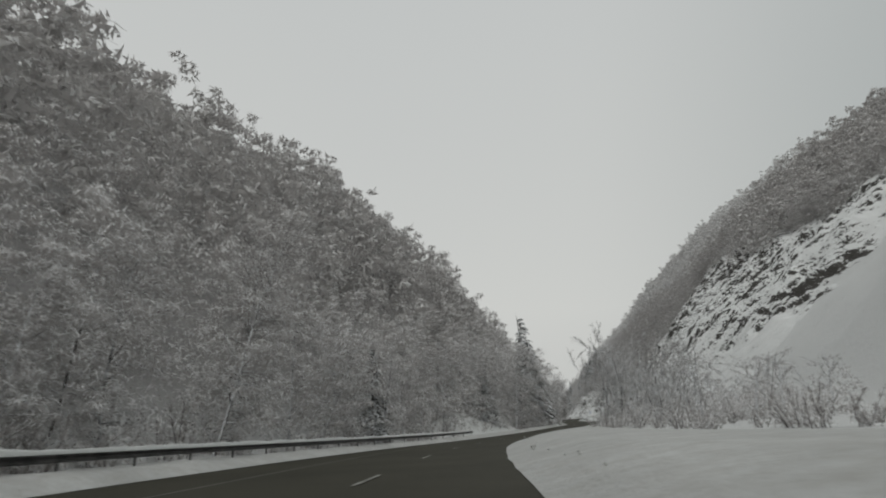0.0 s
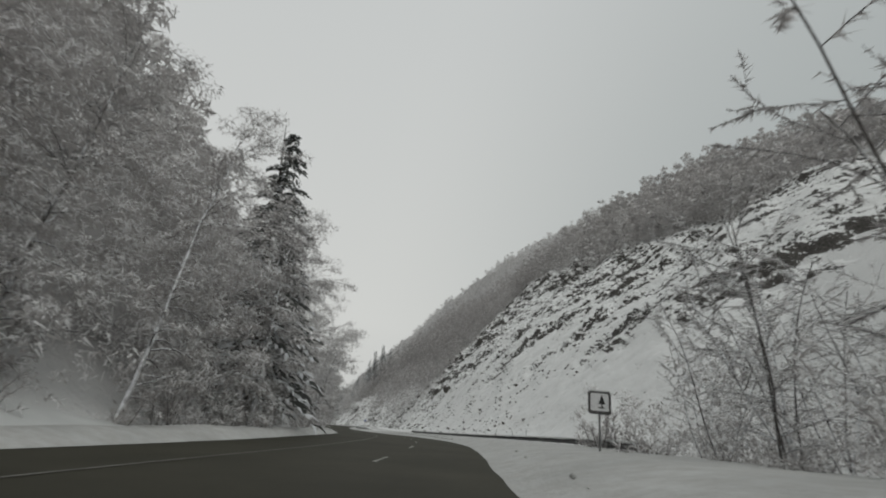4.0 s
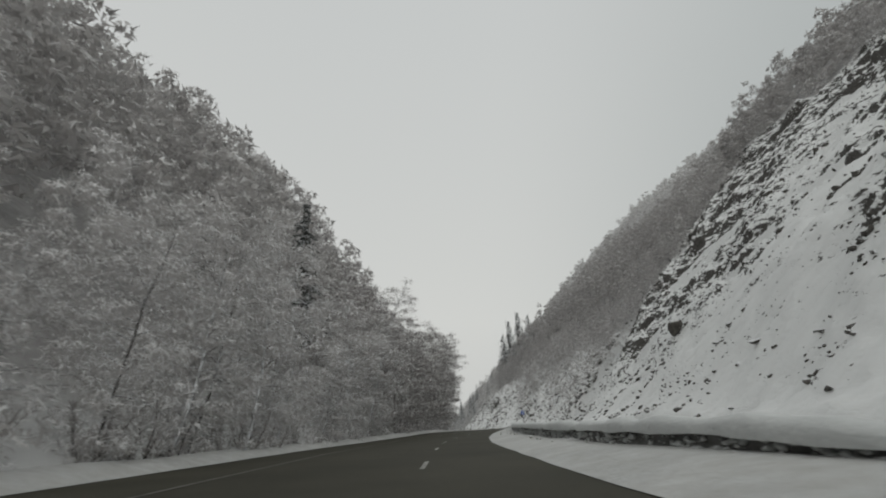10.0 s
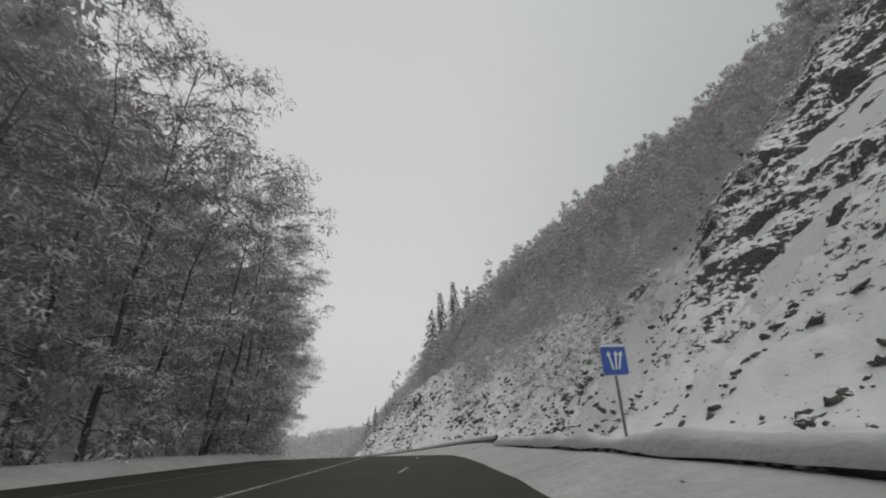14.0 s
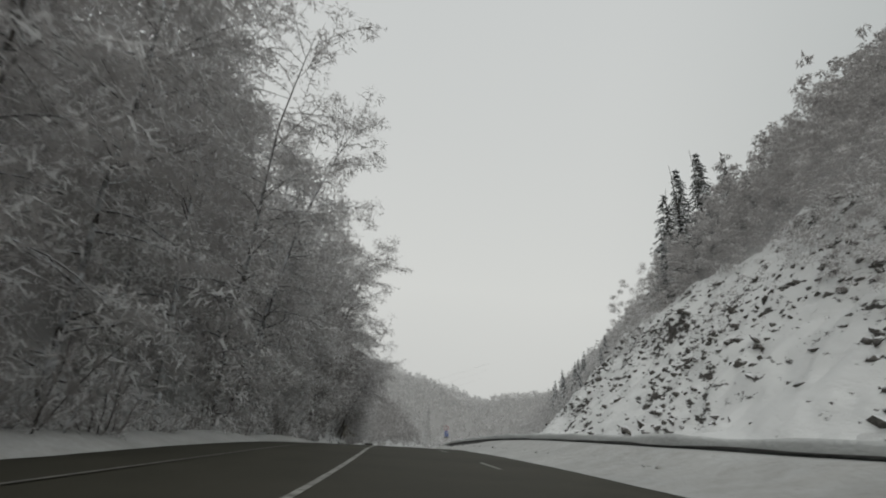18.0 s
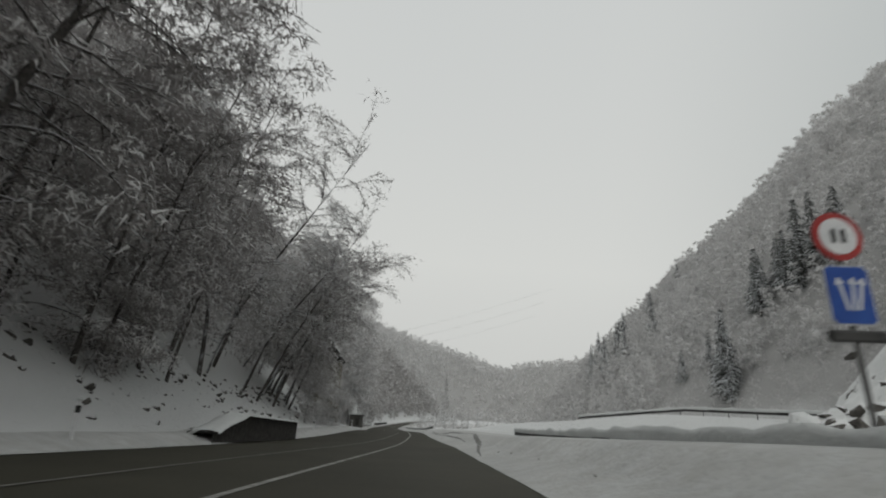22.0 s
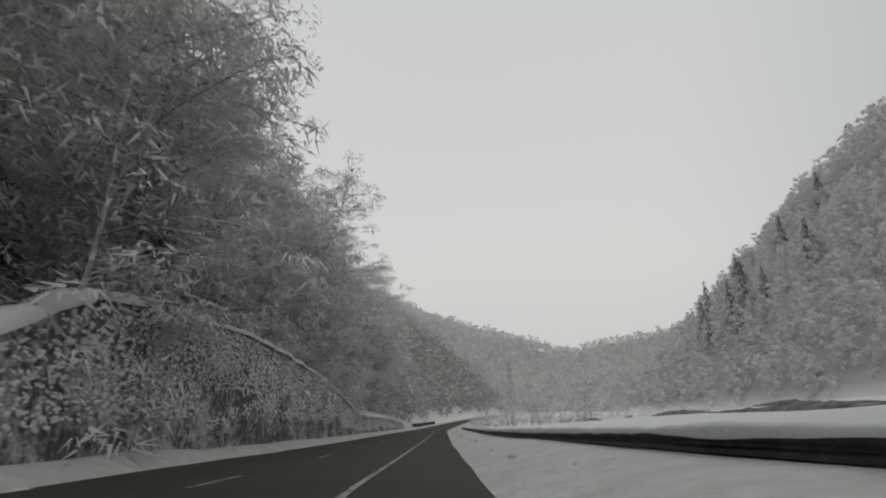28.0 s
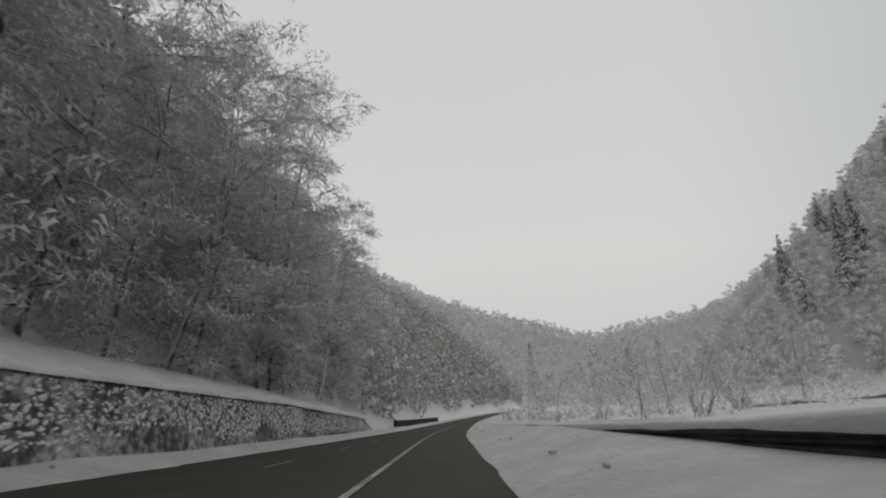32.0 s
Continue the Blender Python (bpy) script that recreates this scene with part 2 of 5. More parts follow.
# higher slope woods: frost colours lightened to carry the haze over them
M_SLOPEWOOD = make_frost("frosted_slope_wood", -0.75, 0.80, (0.48, 0.464, 0.457), (0.85, 0.85, 0.845), 0.5, 0.05)
# far woods: frost, with bark and tips paled in colour for distance haze
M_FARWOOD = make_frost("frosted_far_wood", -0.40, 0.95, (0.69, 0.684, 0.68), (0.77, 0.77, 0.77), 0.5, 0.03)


def make_plain(name, c1, c2, rough=0.6, metal=0.0, scale=3.0, bumps=0.2):
    m = Mat(name, rough, metal)
    n = m.noise(scale, 6, 0.65)
    return m.color(m.ramp(n, (0.35, c1), (0.68, c2))).bump(n, bumps, 0.02).m


M_STEEL = make_plain("dull_galvanised_steel", (0.10, 0.10, 0.10), (0.22, 0.22, 0.215), 0.55, 0.6, 2.0)
M_DARKSTEEL = make_plain("dark_wet_steel", (0.03, 0.03, 0.03), (0.09, 0.088, 0.085), 0.5, 0.3, 2.0)
M_CONCRETE = make_plain("stained_concrete", (0.085, 0.084, 0.081), (0.25, 0.247, 0.24), 0.85, 0, 1.2, 0.5)
M_PLASTER = make_plain("peeling_plaster", (0.03, 0.029, 0.025), (0.33, 0.312, 0.265), 0.9, 0, 0.36, 0.5)
M_TAR = make_plain("dark_weathered_boards", (0.018, 0.017, 0.015), (0.06, 0.055, 0.05), 0.85, 0, 4.0, 0.5)
M_SLUSH = make_plain("trodden_slush", (0.06, 0.058, 0.05), (0.22, 0.22, 0.21), 0.6, 0, 1.5, 0.5)
M_EARTH = make_plain("bare_wet_earth", (0.05, 0.048, 0.045), (0.20, 0.195, 0.185), 0.8, 0, 0.9, 0.5)
M_BIN = make_plain("grey_green_bin_metal", (0.055, 0.055, 0.05), (0.12, 0.115, 0.10), 0.6, 0.2, 3.0)
M_WHITE = make_plain("white_sign_face", (0.55, 0.56, 0.57), (0.70, 0.70, 0.70), 0.45, 0, 5.0)
M_BLUE = make_plain("blue_sign_paint", (0.02, 0.06, 0.26), (0.03, 0.09, 0.34), 0.45, 0, 4.0)
M_RED = make_plain("red_sign_paint", (0.28, 0.03, 0.03), (0.40, 0.05, 0.045), 0.45, 0, 4.0)
M_BLACK = make_plain("black_sign_paint", (0.012, 0.012, 0.012), (0.03, 0.03, 0.03), 0.5, 0, 4.0)
M_WIRE = make_plain("frosted_wire", (0.25, 0.25, 0.25), (0.40, 0.40, 0.40), 0.7, 0, 8.0)

# ---- the plan: the road's axis and what lies beside it, by the distance along it ----
AXIS = [(-6, -130, -6.5), (-3, -60, -3.0), (0.0, 0.0, 0.0), (5.8, 46.1, 2.3), (20.8, 88.6, 4.7), (37.3, 126.3, 7.4), (49.6, 168.7, 10.1), (58.5, 217.1, 13.3),
        (71.3, 267.4, 16.9), (85.5, 307.3, 20.2), (96.1, 346.7, 22.6), (98.7, 389.8, 23.7), (97.0, 429.7, 24.1), (94.6, 471.0, 23.0), (92.5, 513.0, 21.5),
        (88.9, 553.1, 20.7), (84.0, 594.2, 19.3), (78.2, 637.3, 17.8), (72.0, 684.7, 16.5), (65.0, 735.0, 15.1), (60.0, 790.0, 14.0), (57.0, 850.0, 13.3),
        (57.0, 910.0, 13.0), (62.0, 970.0, 13.2), (75.0, 1040.0, 13.8), (96.0, 1110.0, 14.5), (125.0, 1180.0, 15.0)]


def spline(points, step=1.0):
    out = []
    for i in range(1, len(points) - 2):
        p0, p1, p2, p3 = (np.array(points[i + k], float) for k in (-1, 0, 1, 2))
        count = max(2, int(np.linalg.norm(p2 - p1) / step))
        for k in range(count):
            u = k / count
            out.append(0.5 * (2 * p1 + (p2 - p0) * u + (2 * p0 - 5 * p1 + 4 * p2 - p3) * u * u + (3 * p1 - p0 - 3 * p2 + p3) * u ** 3))
    return np.array(out)


LINE = spline(AXIS)
run = np.hypot(np.diff(LINE[:, 0]), np.diff(LINE[:, 1]))
STA = np.concatenate(([0.0], np.cumsum(run)))
STA -= STA[np.argmin(np.hypot(LINE[:, 0], LINE[:, 1]))]
DIRX, DIRY = np.gradient(LINE[:, 0]), np.gradient(LINE[:, 1])
norm = np.hypot(DIRX, DIRY)
DIRX, DIRY = DIRX / norm, DIRY / norm


def at(s, lat, up=0.0):
    """World place of a point s metres along the road, lat metres to its right, up metres above it."""
    x, y, z = (np.interp(s, STA, LINE[:, k]) for k in range(3))
    dx, dy = np.interp(s, STA, DIRX), np.interp(s, STA, DIRY)
    return np.stack([x + lat * dy, y - lat * dx, z + up], -1)


def heading(s):
    return math.atan2(-float(np.interp(s, STA, DIRX)), float(np.interp(s, STA, DIRY)))


def along(x, y):
    """Distance along the road, lateral place and road height for world places."""
    x, y = np.atleast_1d(x).astype(float), np.atleast_1d(y).astype(float)
    s, lat, z = np.empty_like(x), np.empty_like(x), np.empty_like(x)
    coarse = np.arange(0, len(LINE), 4)
    for a in range(0, len(x), 4000):
        b = slice(a, a + 4000)
        d = (x[b, None] - LINE[None, coarse, 0]) ** 2 + (y[b, None] - LINE[None, coarse, 1]) ** 2
        i = coarse[d.argmin(1)]
        ex, ey = x[b] - LINE[i, 0], y[b] - LINE[i, 1]
        ds = ex * DIRX[i] + ey * DIRY[i]
        s[b] = STA[i] + np.clip(ds, -3, 3)
        lat[b] = ex * DIRY[i] - ey * DIRX[i]
        z[b] = np.interp(s[b], STA, LINE[:, 2])
    return s, lat, z


def table(text):
    rows = [tuple(float(v) for v in pair.split(":")) for pair in text.split()]
    return lambda s: np.interp(s, [r[0] for r in rows], [r[1] for r in rows])


LEFT_EDGE = table("-80:-12 60:-11.8 100:-10.2 125:-9 165:-7 195:-7.2 230:-10 270:-11.8 320:-11.5 350:-10 392:-7 425:-9 475:-10 530:-9.6 570:-9 605:-9.2 630:-11 720:-11 800:-9.5 1200:-8")
RIGHT_EDGE = table("-80:1.6 10:1.5 58:1.9 100:2.4 125:3.6 160:6 185:7 212:4.6 235:3 262:2.1 310:2.1 345:3 390:5.5 415:5.5 437:4 475:2.7 525:2.5 548:1.5 600:1.5 620:1.3 664:1.4 708:1.5 752:2.6 800:3.5 1200:4")
LANE_DASH = table("-80:-3 0:-2.9 60:-2.4 105:-1.5 165:1.2 210:0 265:-1.8 330:-1 380:2.2 403:3 437:1.2 470:2.3")
LINE_A = table("-80:-7 0:-7 60:-6.8 105:-5.4 165:-2.0 211:-4.2 255:-7 300:-7.4 330:-7.2 392:-5 434:-6 474:-5.8 510:-5 546:-3.2 565:-2.4")
LINE_B = table("290:-7 312:-4.4 350:-3 392:-1.3 434:-2.6 474:-3.3 515:-2.3 550:-1.3 600:-1.3 620:-1.7 662:-1.6 710:-1.5 800:-1.2 1200:-1")
FOOT_L = table("-100:20 0:17 60:16 100:13 135:11 165:9 200:9 240:12.5 300:13.5 350:12 392:9 430:10.5 480:11.5 520:12 560:12 580:14 615:14 640:13.6 700:13.6 780:13.6 830:12 1200:12")
SLOPE_L = table("-100:1.1 100:1.25 250:1.2 380:1.35 480:1.35 520:1.05 580:1.15 640:1.4 800:1.45 1200:1.1")
OUT_L = table("-100:1.11 575:1.11 615:1.0 1200:1.0")


def outwards(rule, share=1.0):
    """A rule of lateral places, moved out on the stretch before the retaining wall."""
    return lambda s: rule(s) * (1 + share * (OUT_L(s) - 1))


LEFT_EDGE, FOOT_L, LINE_A = outwards(LEFT_EDGE), outwards(FOOT_L, 1.15), outwards(LINE_A, 0.6)
FOOT_R = table("-100:60 0:46 100:36 180:28 300:29 400:27 450:23 500:20 522:24 540:62 560:85 600:105 660:118 700:122 800:126 900:136 1000:118 1200:75")
SLOPE_R = table("-100:0.9 100:1.05 230:1.2 310:1.35 380:1.45 440:1.2 520:1.2 560:1.4 700:1.5 900:1.45 1000:1.2 1200:1.05")
CAP_R = table("-100:95 160:125 200:140 260:165 310:225 345:310 420:290 520:250 560:640 1200:700")
BANK_R = table("-80:0.5 110:0.56 200:0.6 225:0.26 285:0.28 300:0.38 340:0.38 360:0.78 412:0.8 444:0.76 456:0.5 470:0.5 480:0.92 500:0.98 530:0.9 585:0.55 612:0.50 700:0.46 707:0.48 718:0.74 800:0.72 1200:0.5")
DIP_R = table("-100:0 100:-0.5 200:-1 400:-0.5 500:0 530:2.4 556:3.6 580:3.0 620:3.0 660:3.4 700:3.4 740:2.4 800:0 1200:-2")


def lattice(ix, iy, seed):
    h = (ix * 374761393 + iy * 668265263 + seed * 974711) & 0x7FFFFFFF
    h = ((h ^ (h >> 13)) * 1274126177) & 0x7FFFFFFF
    return ((h ^ (h >> 16)) & 0xFFFF) / 65535.0


def fbm(x, y, octaves=4, seed=0):
    """Smooth random heights about 0, from -1 to 1."""
    total, amp, full = np.zeros(np.shape(x)), 1.0, 0.0
    for o in range(octaves):
        ix, iy = np.floor(x).astype(np.int64), np.floor(y).astype(np.int64)
        u, v = x - ix, y - iy
        u, v = u * u * (3 - 2 * u), v * v * (3 - 2 * v)
        a, b = lattice(ix, iy, seed + o), lattice(ix + 1, iy, seed + o)
        c, d = lattice(ix, iy + 1, seed + o), lattice(ix + 1, iy + 1, seed + o)
        total += amp * ((a * (1 - u) + b * u) * (1 - v) + (c * (1 - u) + d * u) * v - 0.5) * 2
        full += amp
        x, y, amp = x * 2.03 + 7.1, y * 2.03 + 3.7, amp * 0.5
    return total / full


def soft_rise(u, r):
    return np.where(u > 0, np.sqrt(u * u + r * r) - r, 0.0)


def smooth(a, b, v):
    u = np.clip((v - a) / (b - a), 0, 1)
    return u * u * (3 - 2 * u)


def ground(x, y, rough=True):
    """Height of the snow-covered ground."""
    shape = np.shape(x)
    x, y = np.ravel(x).astype(float), np.ravel(y).astype(float)
    s, lat, z = along(x, y)
    ul, ur = -lat - FOOT_L(s), lat - FOOT_R(s)
    left = soft_rise(ul, 4) * SLOPE_L(s)
    right = soft_rise(ur, 5) * SLOPE_R(s)
    left = 240 * (1 - np.exp(-left / 240))
    cap = CAP_R(s)
    right = cap * (1 - np.exp(-right / cap))
    flat_r = DIP_R(s) * smooth(6, 34 + 52 * smooth(620, 665, s), lat)
    up = np.where(lat < 0, 0.35 + left, 0.35 + flat_r + right)
    road = smooth(1.5, 0.0, np.maximum(LEFT_EDGE(s) - lat, lat - RIGHT_EDGE(s)))
    up = up - 0.75 * road
    if rough:
        far = np.maximum(np.maximum(ul, ur), 0)
        up = up + fbm(x / 38, y / 38, 4, 3) * np.minimum(far * 0.16, 11) + fbm(x / 6, y / 6, 3, 9) * np.minimum(far * 0.08, 0.8)
    close = -60 + 235 * (1 - 0.26 * smooth(20, 240, x) + 0.5 * smooth(300, 520, x)) * smooth(1020, 1420, y + 0.25 * np.abs(x - 60)) * (0.88 + 0.2 * fbm(x / 160, y / 160, 3, 21))
    behind = -60 + 130 * smooth(-160, -420, y)
    h = np.maximum(z + up, close) * (1 - smooth(1250, 1600, y)) + close * smooth(1250, 1600, y)
    return (np.maximum(h, behind)).reshape(shape)


# ---- mesh helpers ----
def mesh_of(name, verts, faces, material, smooth_shade=True):
    me = bpy.data.meshes.new(name)
    me.from_pydata([tuple(v) for v in verts] if not isinstance(verts, np.ndarray) else verts.tolist(), [], faces if isinstance(faces, list) else faces.tolist())
    me.materials.append(material)
    if smooth_shade:
        me.polygons.foreach_set("use_smooth", [True] * len(me.polygons))
    me.update()
    return me


def part(name, me, parent=None, label=""):
    ob = new(name, me)
    if parent is not None:
        ob.parent = parent
    if label:
        ob["label"] = label
    return ob


def from_bm(name, bm, material, smooth_shade=False):
    me = bpy.data.meshes.new(name)
    bm.to_mesh(me)
    bm.free()
    me.materials.append(material)
    if smooth_shade:
        me.polygons.foreach_set("use_smooth", [True] * len(me.polygons))
    return me


def box_bm(sx, sy, sz, center=(0, 0, 0), bevel=0.0, bm=None):
    bm = bm or bmesh.new()
    made = bmesh.ops.create_cube(bm, size=1.0, matrix=Matrix.Translation(center) @ Matrix.Diagonal((sx, sy, sz, 1)))
    if bevel:
        edges = list({e for v in made["verts"] for e in v.link_edges})
        bmesh.ops.bevel(bm, geom=edges, offset=bevel, segments=1, affect="EDGES")
    return bm


def grid_faces(rows, cols):
    i = np.arange((rows - 1) * cols).reshape(rows - 1, cols)[:, :-1].ravel()
    return np.stack([i, i + 1, i + cols + 1, i + cols], 1)


def sweep(name, stations, profile, material, smooth_shade=True):
    """A strip along the road: profile(s) gives the rows of (lat, up) across it."""
    stations = np.asarray(stations, float)
    rows = [np.asarray(profile(s), float) for s in stations]
    verts = np.concatenate([at(np.full(len(r), s), r[:, 0], r[:, 1]) for s, r in zip(stations, rows)])
    return mesh_of(name, verts, grid_faces(len(stations), len(rows[0])), material, smooth_shade)


def tube(path, radii, sides):
    """Vertices and faces of a tapering tube along a few points."""
    path = np.asarray(path, float)
    verts, faces = [], []
    for i, (p, r) in enumerate(zip(path, radii)):
        d = path[min(i + 1, len(path) - 1)] - path[max(i - 1, 0)]
        d = d / (np.linalg.norm(d) + 1e-9)
        a = np.cross(d, (0.0, 0.0, 1.0) if abs(d[2]) < 0.9 else (1.0, 0.0, 0.0))
        a /= np.linalg.norm(a)
        b = np.cross(d, a)
        for k in range(sides):
            w = 2 * math.pi * k / sides
            verts.append(p + r * (math.cos(w) * a + math.sin(w) * b))
    for i in range(len(path) - 1):
        for k in range(sides):
            n = (k + 1) % sides
            faces.append((i * sides + k, i * sides + n, (i + 1) * sides + n, (i + 1) * sides + k))
    return verts, faces


def join(pieces):
    verts, faces = [], []
    for v, f in pieces:
        o = len(verts)
        verts.extend(v)
        faces.extend(tuple(i + o for i in q) for q in f)
    return verts, faces


# ---- the ground, one sheet to the horizon ----
def spread(lo, hi, step, far_lo, far_hi, grow=1.22):
    mid = list(np.arange(lo, hi + step, step))
    down, up_, w = [], [], step
    v = lo
    while v > far_lo:
        w *= grow
        v -= w
        down.append(v)
    v, w = mid[-1], step
    while v < far_hi:
        w *= grow
        v += w
        up_.append(v)
    return np.array(down[::-1] + mid + up_)


gx, gy = spread(-90, 260, 3.5, -2500, 2600), spread(-50, 800, 3.5, -1500, 4200)
GX, GY = np.meshgrid(gx, gy)
GZ = ground(GX, GY)
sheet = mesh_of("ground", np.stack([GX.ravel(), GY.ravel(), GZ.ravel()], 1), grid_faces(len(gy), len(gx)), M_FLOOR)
gs, glat, gz = along(GX.ravel(), GY.ravel())
# where the ground takes the woods' tone, so gaps between crowns blend in
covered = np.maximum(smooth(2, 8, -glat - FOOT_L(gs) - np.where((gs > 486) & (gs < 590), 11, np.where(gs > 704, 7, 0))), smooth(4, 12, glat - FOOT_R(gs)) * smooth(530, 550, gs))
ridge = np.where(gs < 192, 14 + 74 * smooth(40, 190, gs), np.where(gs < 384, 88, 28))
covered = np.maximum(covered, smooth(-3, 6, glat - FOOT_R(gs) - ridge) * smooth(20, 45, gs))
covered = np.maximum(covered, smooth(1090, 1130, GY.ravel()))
# across the valley the ground is paled along with the hazed woods
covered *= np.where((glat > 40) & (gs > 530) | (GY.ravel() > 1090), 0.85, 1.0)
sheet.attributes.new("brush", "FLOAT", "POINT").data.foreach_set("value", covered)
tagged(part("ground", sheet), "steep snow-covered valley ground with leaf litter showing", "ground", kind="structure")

# ---- road, paint and ploughed banks ----
stations = np.arange(-75, 1120, 2.0)


def road_profile(s):
    lo, hi = float(LEFT_EDGE(s)) - 0.4, float(RIGHT_EDGE(s)) + 0.4
    u = np.linspace(0, 1, 9)
    return [(lo + (hi - lo) * k, 0.06 * (1 - (2 * k - 1) ** 2) - 0.06) for k in u]


tagged(part("road", sweep("road", stations, road_profile, M_ASPHALT)), "dark wet asphalt mountain road, swept clear of snow", "road", kind="structure")


def stripe(name, rule, s0, s1, width, dash=None, label="", paint=M_PAINT, step=2.0):
    verts, faces = [], []
    runs = [(s0, s1)] if dash is None else [(a, a + dash[0]) for a in np.arange(s0, s1, dash[0] + dash[1])]
    for a, b in runs:
        ss = np.linspace(a, b, max(2, int((b - a) / step) + 1))
        c = rule(ss)
        lo, hi = at(ss, c - width / 2, 0.012), at(ss, c + width / 2, 0.012)
        o = len(verts)
        for p, q in zip(lo, hi):
            verts += [p, q]
        faces += [(o + 2 * i, o + 2 * i + 1, o + 2 * i + 3, o + 2 * i + 2) for i in range(len(ss) - 1)]
    return tagged(part(name, mesh_of(name, verts, faces, paint)), label, "road marking", kind="structure")


stripe("lane_dashes", LANE_DASH, -60, 455, 0.13, (3.0, 9.0), "worn white dashed lane line on asphalt")
stripe("edge_line", LINE_A, -60, 562, 0.11, None, "worn white solid line on asphalt", M_OLD_PAINT)
stripe("centre_line", LINE_B, 296, 1100, 0.15, None, "white solid centre line on asphalt")
stripe("far_lane_dashes", lambda s: 0 * s - 5.3, 585, 1000, 0.12, (3.0, 9.0), "worn white dashed lane line on asphalt")


def bank_left(s):
    e = float(LEFT_EDGE(s))
    n = float(fbm(np.array([s / 5.0]), np.array([1.3]), 3, 5)[0])
    m = float(fbm(np.array([s / 1.7]), np.array([7.7]), 2, 6)[0])
    reach = max(float(FOOT_L(s)) + 3.0, -e + 4)
    h = 0.42 + 0.16 * n
    return [(e + 0.5 + 0.15 * m, -0.03), (e + 0.25 + 0.2 * m, 0.05), (e - 0.25 + 0.2 * n, h * 0.65), (e - 0.8, h + 0.06 * m), (e - 1.5, h + 0.05), (e - 2.4, h - 0.02),
            (-(reach + 2.5 - e) / 2 + 1.2, 0.45), (-reach, 0.5)]


def bank_right(s):
    e = float(RIGHT_EDGE(s))
    n = 0.7 * float(fbm(np.array([s / 9.0]), np.array([11.3]), 3, 15)[0])
    m = 0.5 * float(fbm(np.array([s / 2.5]), np.array([17.7]), 2, 16)[0])
    b = float(BANK_R(s))
    h = min(0.36, b) + 0.14 * n
    return [(e - 0.6 + 0.15 * m, -0.03), (e - 0.25 + 0.2 * m, 0.03), (e + 0.3 + 0.2 * n, h * 0.5), (e + 1.0, h * 0.9 + 0.05 * m), (e + 1.8, max(h, b - 0.12) + 0.04), (e + 2.6, b + 0.08 * n),
            (e + 5.5, b), (e + 9.0, 0.42)]


tagged(part("snow_bank_far_side", sweep("snow_bank", np.arange(-75, 1100, 1.2), bank_left, M_BANK)), "ploughed snow bank along the road's edge", "snow bank", kind="structure")
tagged(part("snow_bank_near_side", sweep("snow_bank", np.arange(-75, 1100, 1.2), bank_right, M_BANK)), "ploughed snow bank along the road's edge", "snow bank", kind="structure")

MOUND = table("76:0.2 84:2.2 91:3.9 97:3.4 104:2.2 112:0.8 117:0.2")


def mound(s):
    e, h = float(FOOT_L(s)), float(MOUND(s))
    n = 0.25 * float(fbm(np.array([s / 5.0]), np.array([4.1]), 3, 25)[0])
    return [(-e + 1.6, 0.3), (-e + 0.6, 0.35 + 0.18 * h), (-e - 0.8, 0.4 + (0.6 + n) * h), (-e - 2.2, 0.4 + (1 + n) * h), (-e - 3.6, 0.5 + 1.05 * h), (-e - 6.0, 0.3 + 0.6 * h)]


tagged(part("snow_mound", sweep("snow_mound", np.arange(76, 117.1, 1.0), mound, M_SNOW)), "smooth heap of snow at the foot of the wood", "snow bank", kind="structure")

# ---- rock faces above the road ----
def face_height(s, lat):
    """Ledges and gullies of the rock faces, in metres out of the slope."""
    a = fbm((s - 0.9 * lat) / 17, (lat + 0.8 * s) / 6.5, 5, 31)
    b = fbm((s - 0.8 * lat) / 5.0, (lat + 0.8 * s) / 2.4, 4, 37)
    c = fbm((s - 0.8 * lat) / 2.2, (lat + 0.8 * s) / 1.1, 3, 39)
    step, fine = a * 4.0, b * 3.0
    ledge = (np.floor(step) + smooth(0.5, 1.0, step - np.floor(step))) / 4.0
    shelf = (np.floor(fine) + smooth(0.45, 1.0, fine - np.floor(fine))) / 3.0
    return bareness(s, lat) * (1.9 * ledge + 1.7 * shelf + 0.9 * c) + 1.5 * fbm(s / 30, lat / 30, 3, 41)


def bareness(s, lat):
    """How far a place on the faces is broken, bare rock: smooth snow low down, crags in bands above and at the face's end."""
    u = lat - FOOT_R(s) + 12 * fbm(s / 34, lat / 34, 3, 43)
    band = smooth(-0.16, 0.18, fbm((s - 0.9 * lat) / 30, (lat + 0.8 * s) / 13, 3, 45))
    high = smooth(26, 66, u) * (0.45 + 0.55 * smooth(-0.25, 0.25, fbm(s / 16, lat / 11, 2, 46)))
    end = smooth(318, 360, s + 0.25 * u) * smooth(6, 26, u) * 0.85
    big = 0.20 + 0.8 * np.maximum(np.maximum(band * smooth(8, 30, u), high), end)
    return np.where(s < 389, big, 0.60 + 0.3 * fbm(s / 14, lat / 9, 2, 47))


def face_point(s, lat, fade=1.0):
    """World places on the rock faces."""
    s, lat = np.ravel(s).astype(float), np.ravel(lat).astype(float)
    p = at(s, lat, 0)
    z = ground(p[:, 0], p[:, 1])
    out = (face_height(s, lat) + 1.1) * fade - 1.2 * (1 - fade)
    k = SLOPE_R(s)
    lean = out * 0.65 * k / np.hypot(1, k)
    p[:, 0] -= lean * np.interp(s, STA, DIRY)
    p[:, 1] += lean * np.interp(s, STA, DIRX)
    p[:, 2] = z + out
    return p


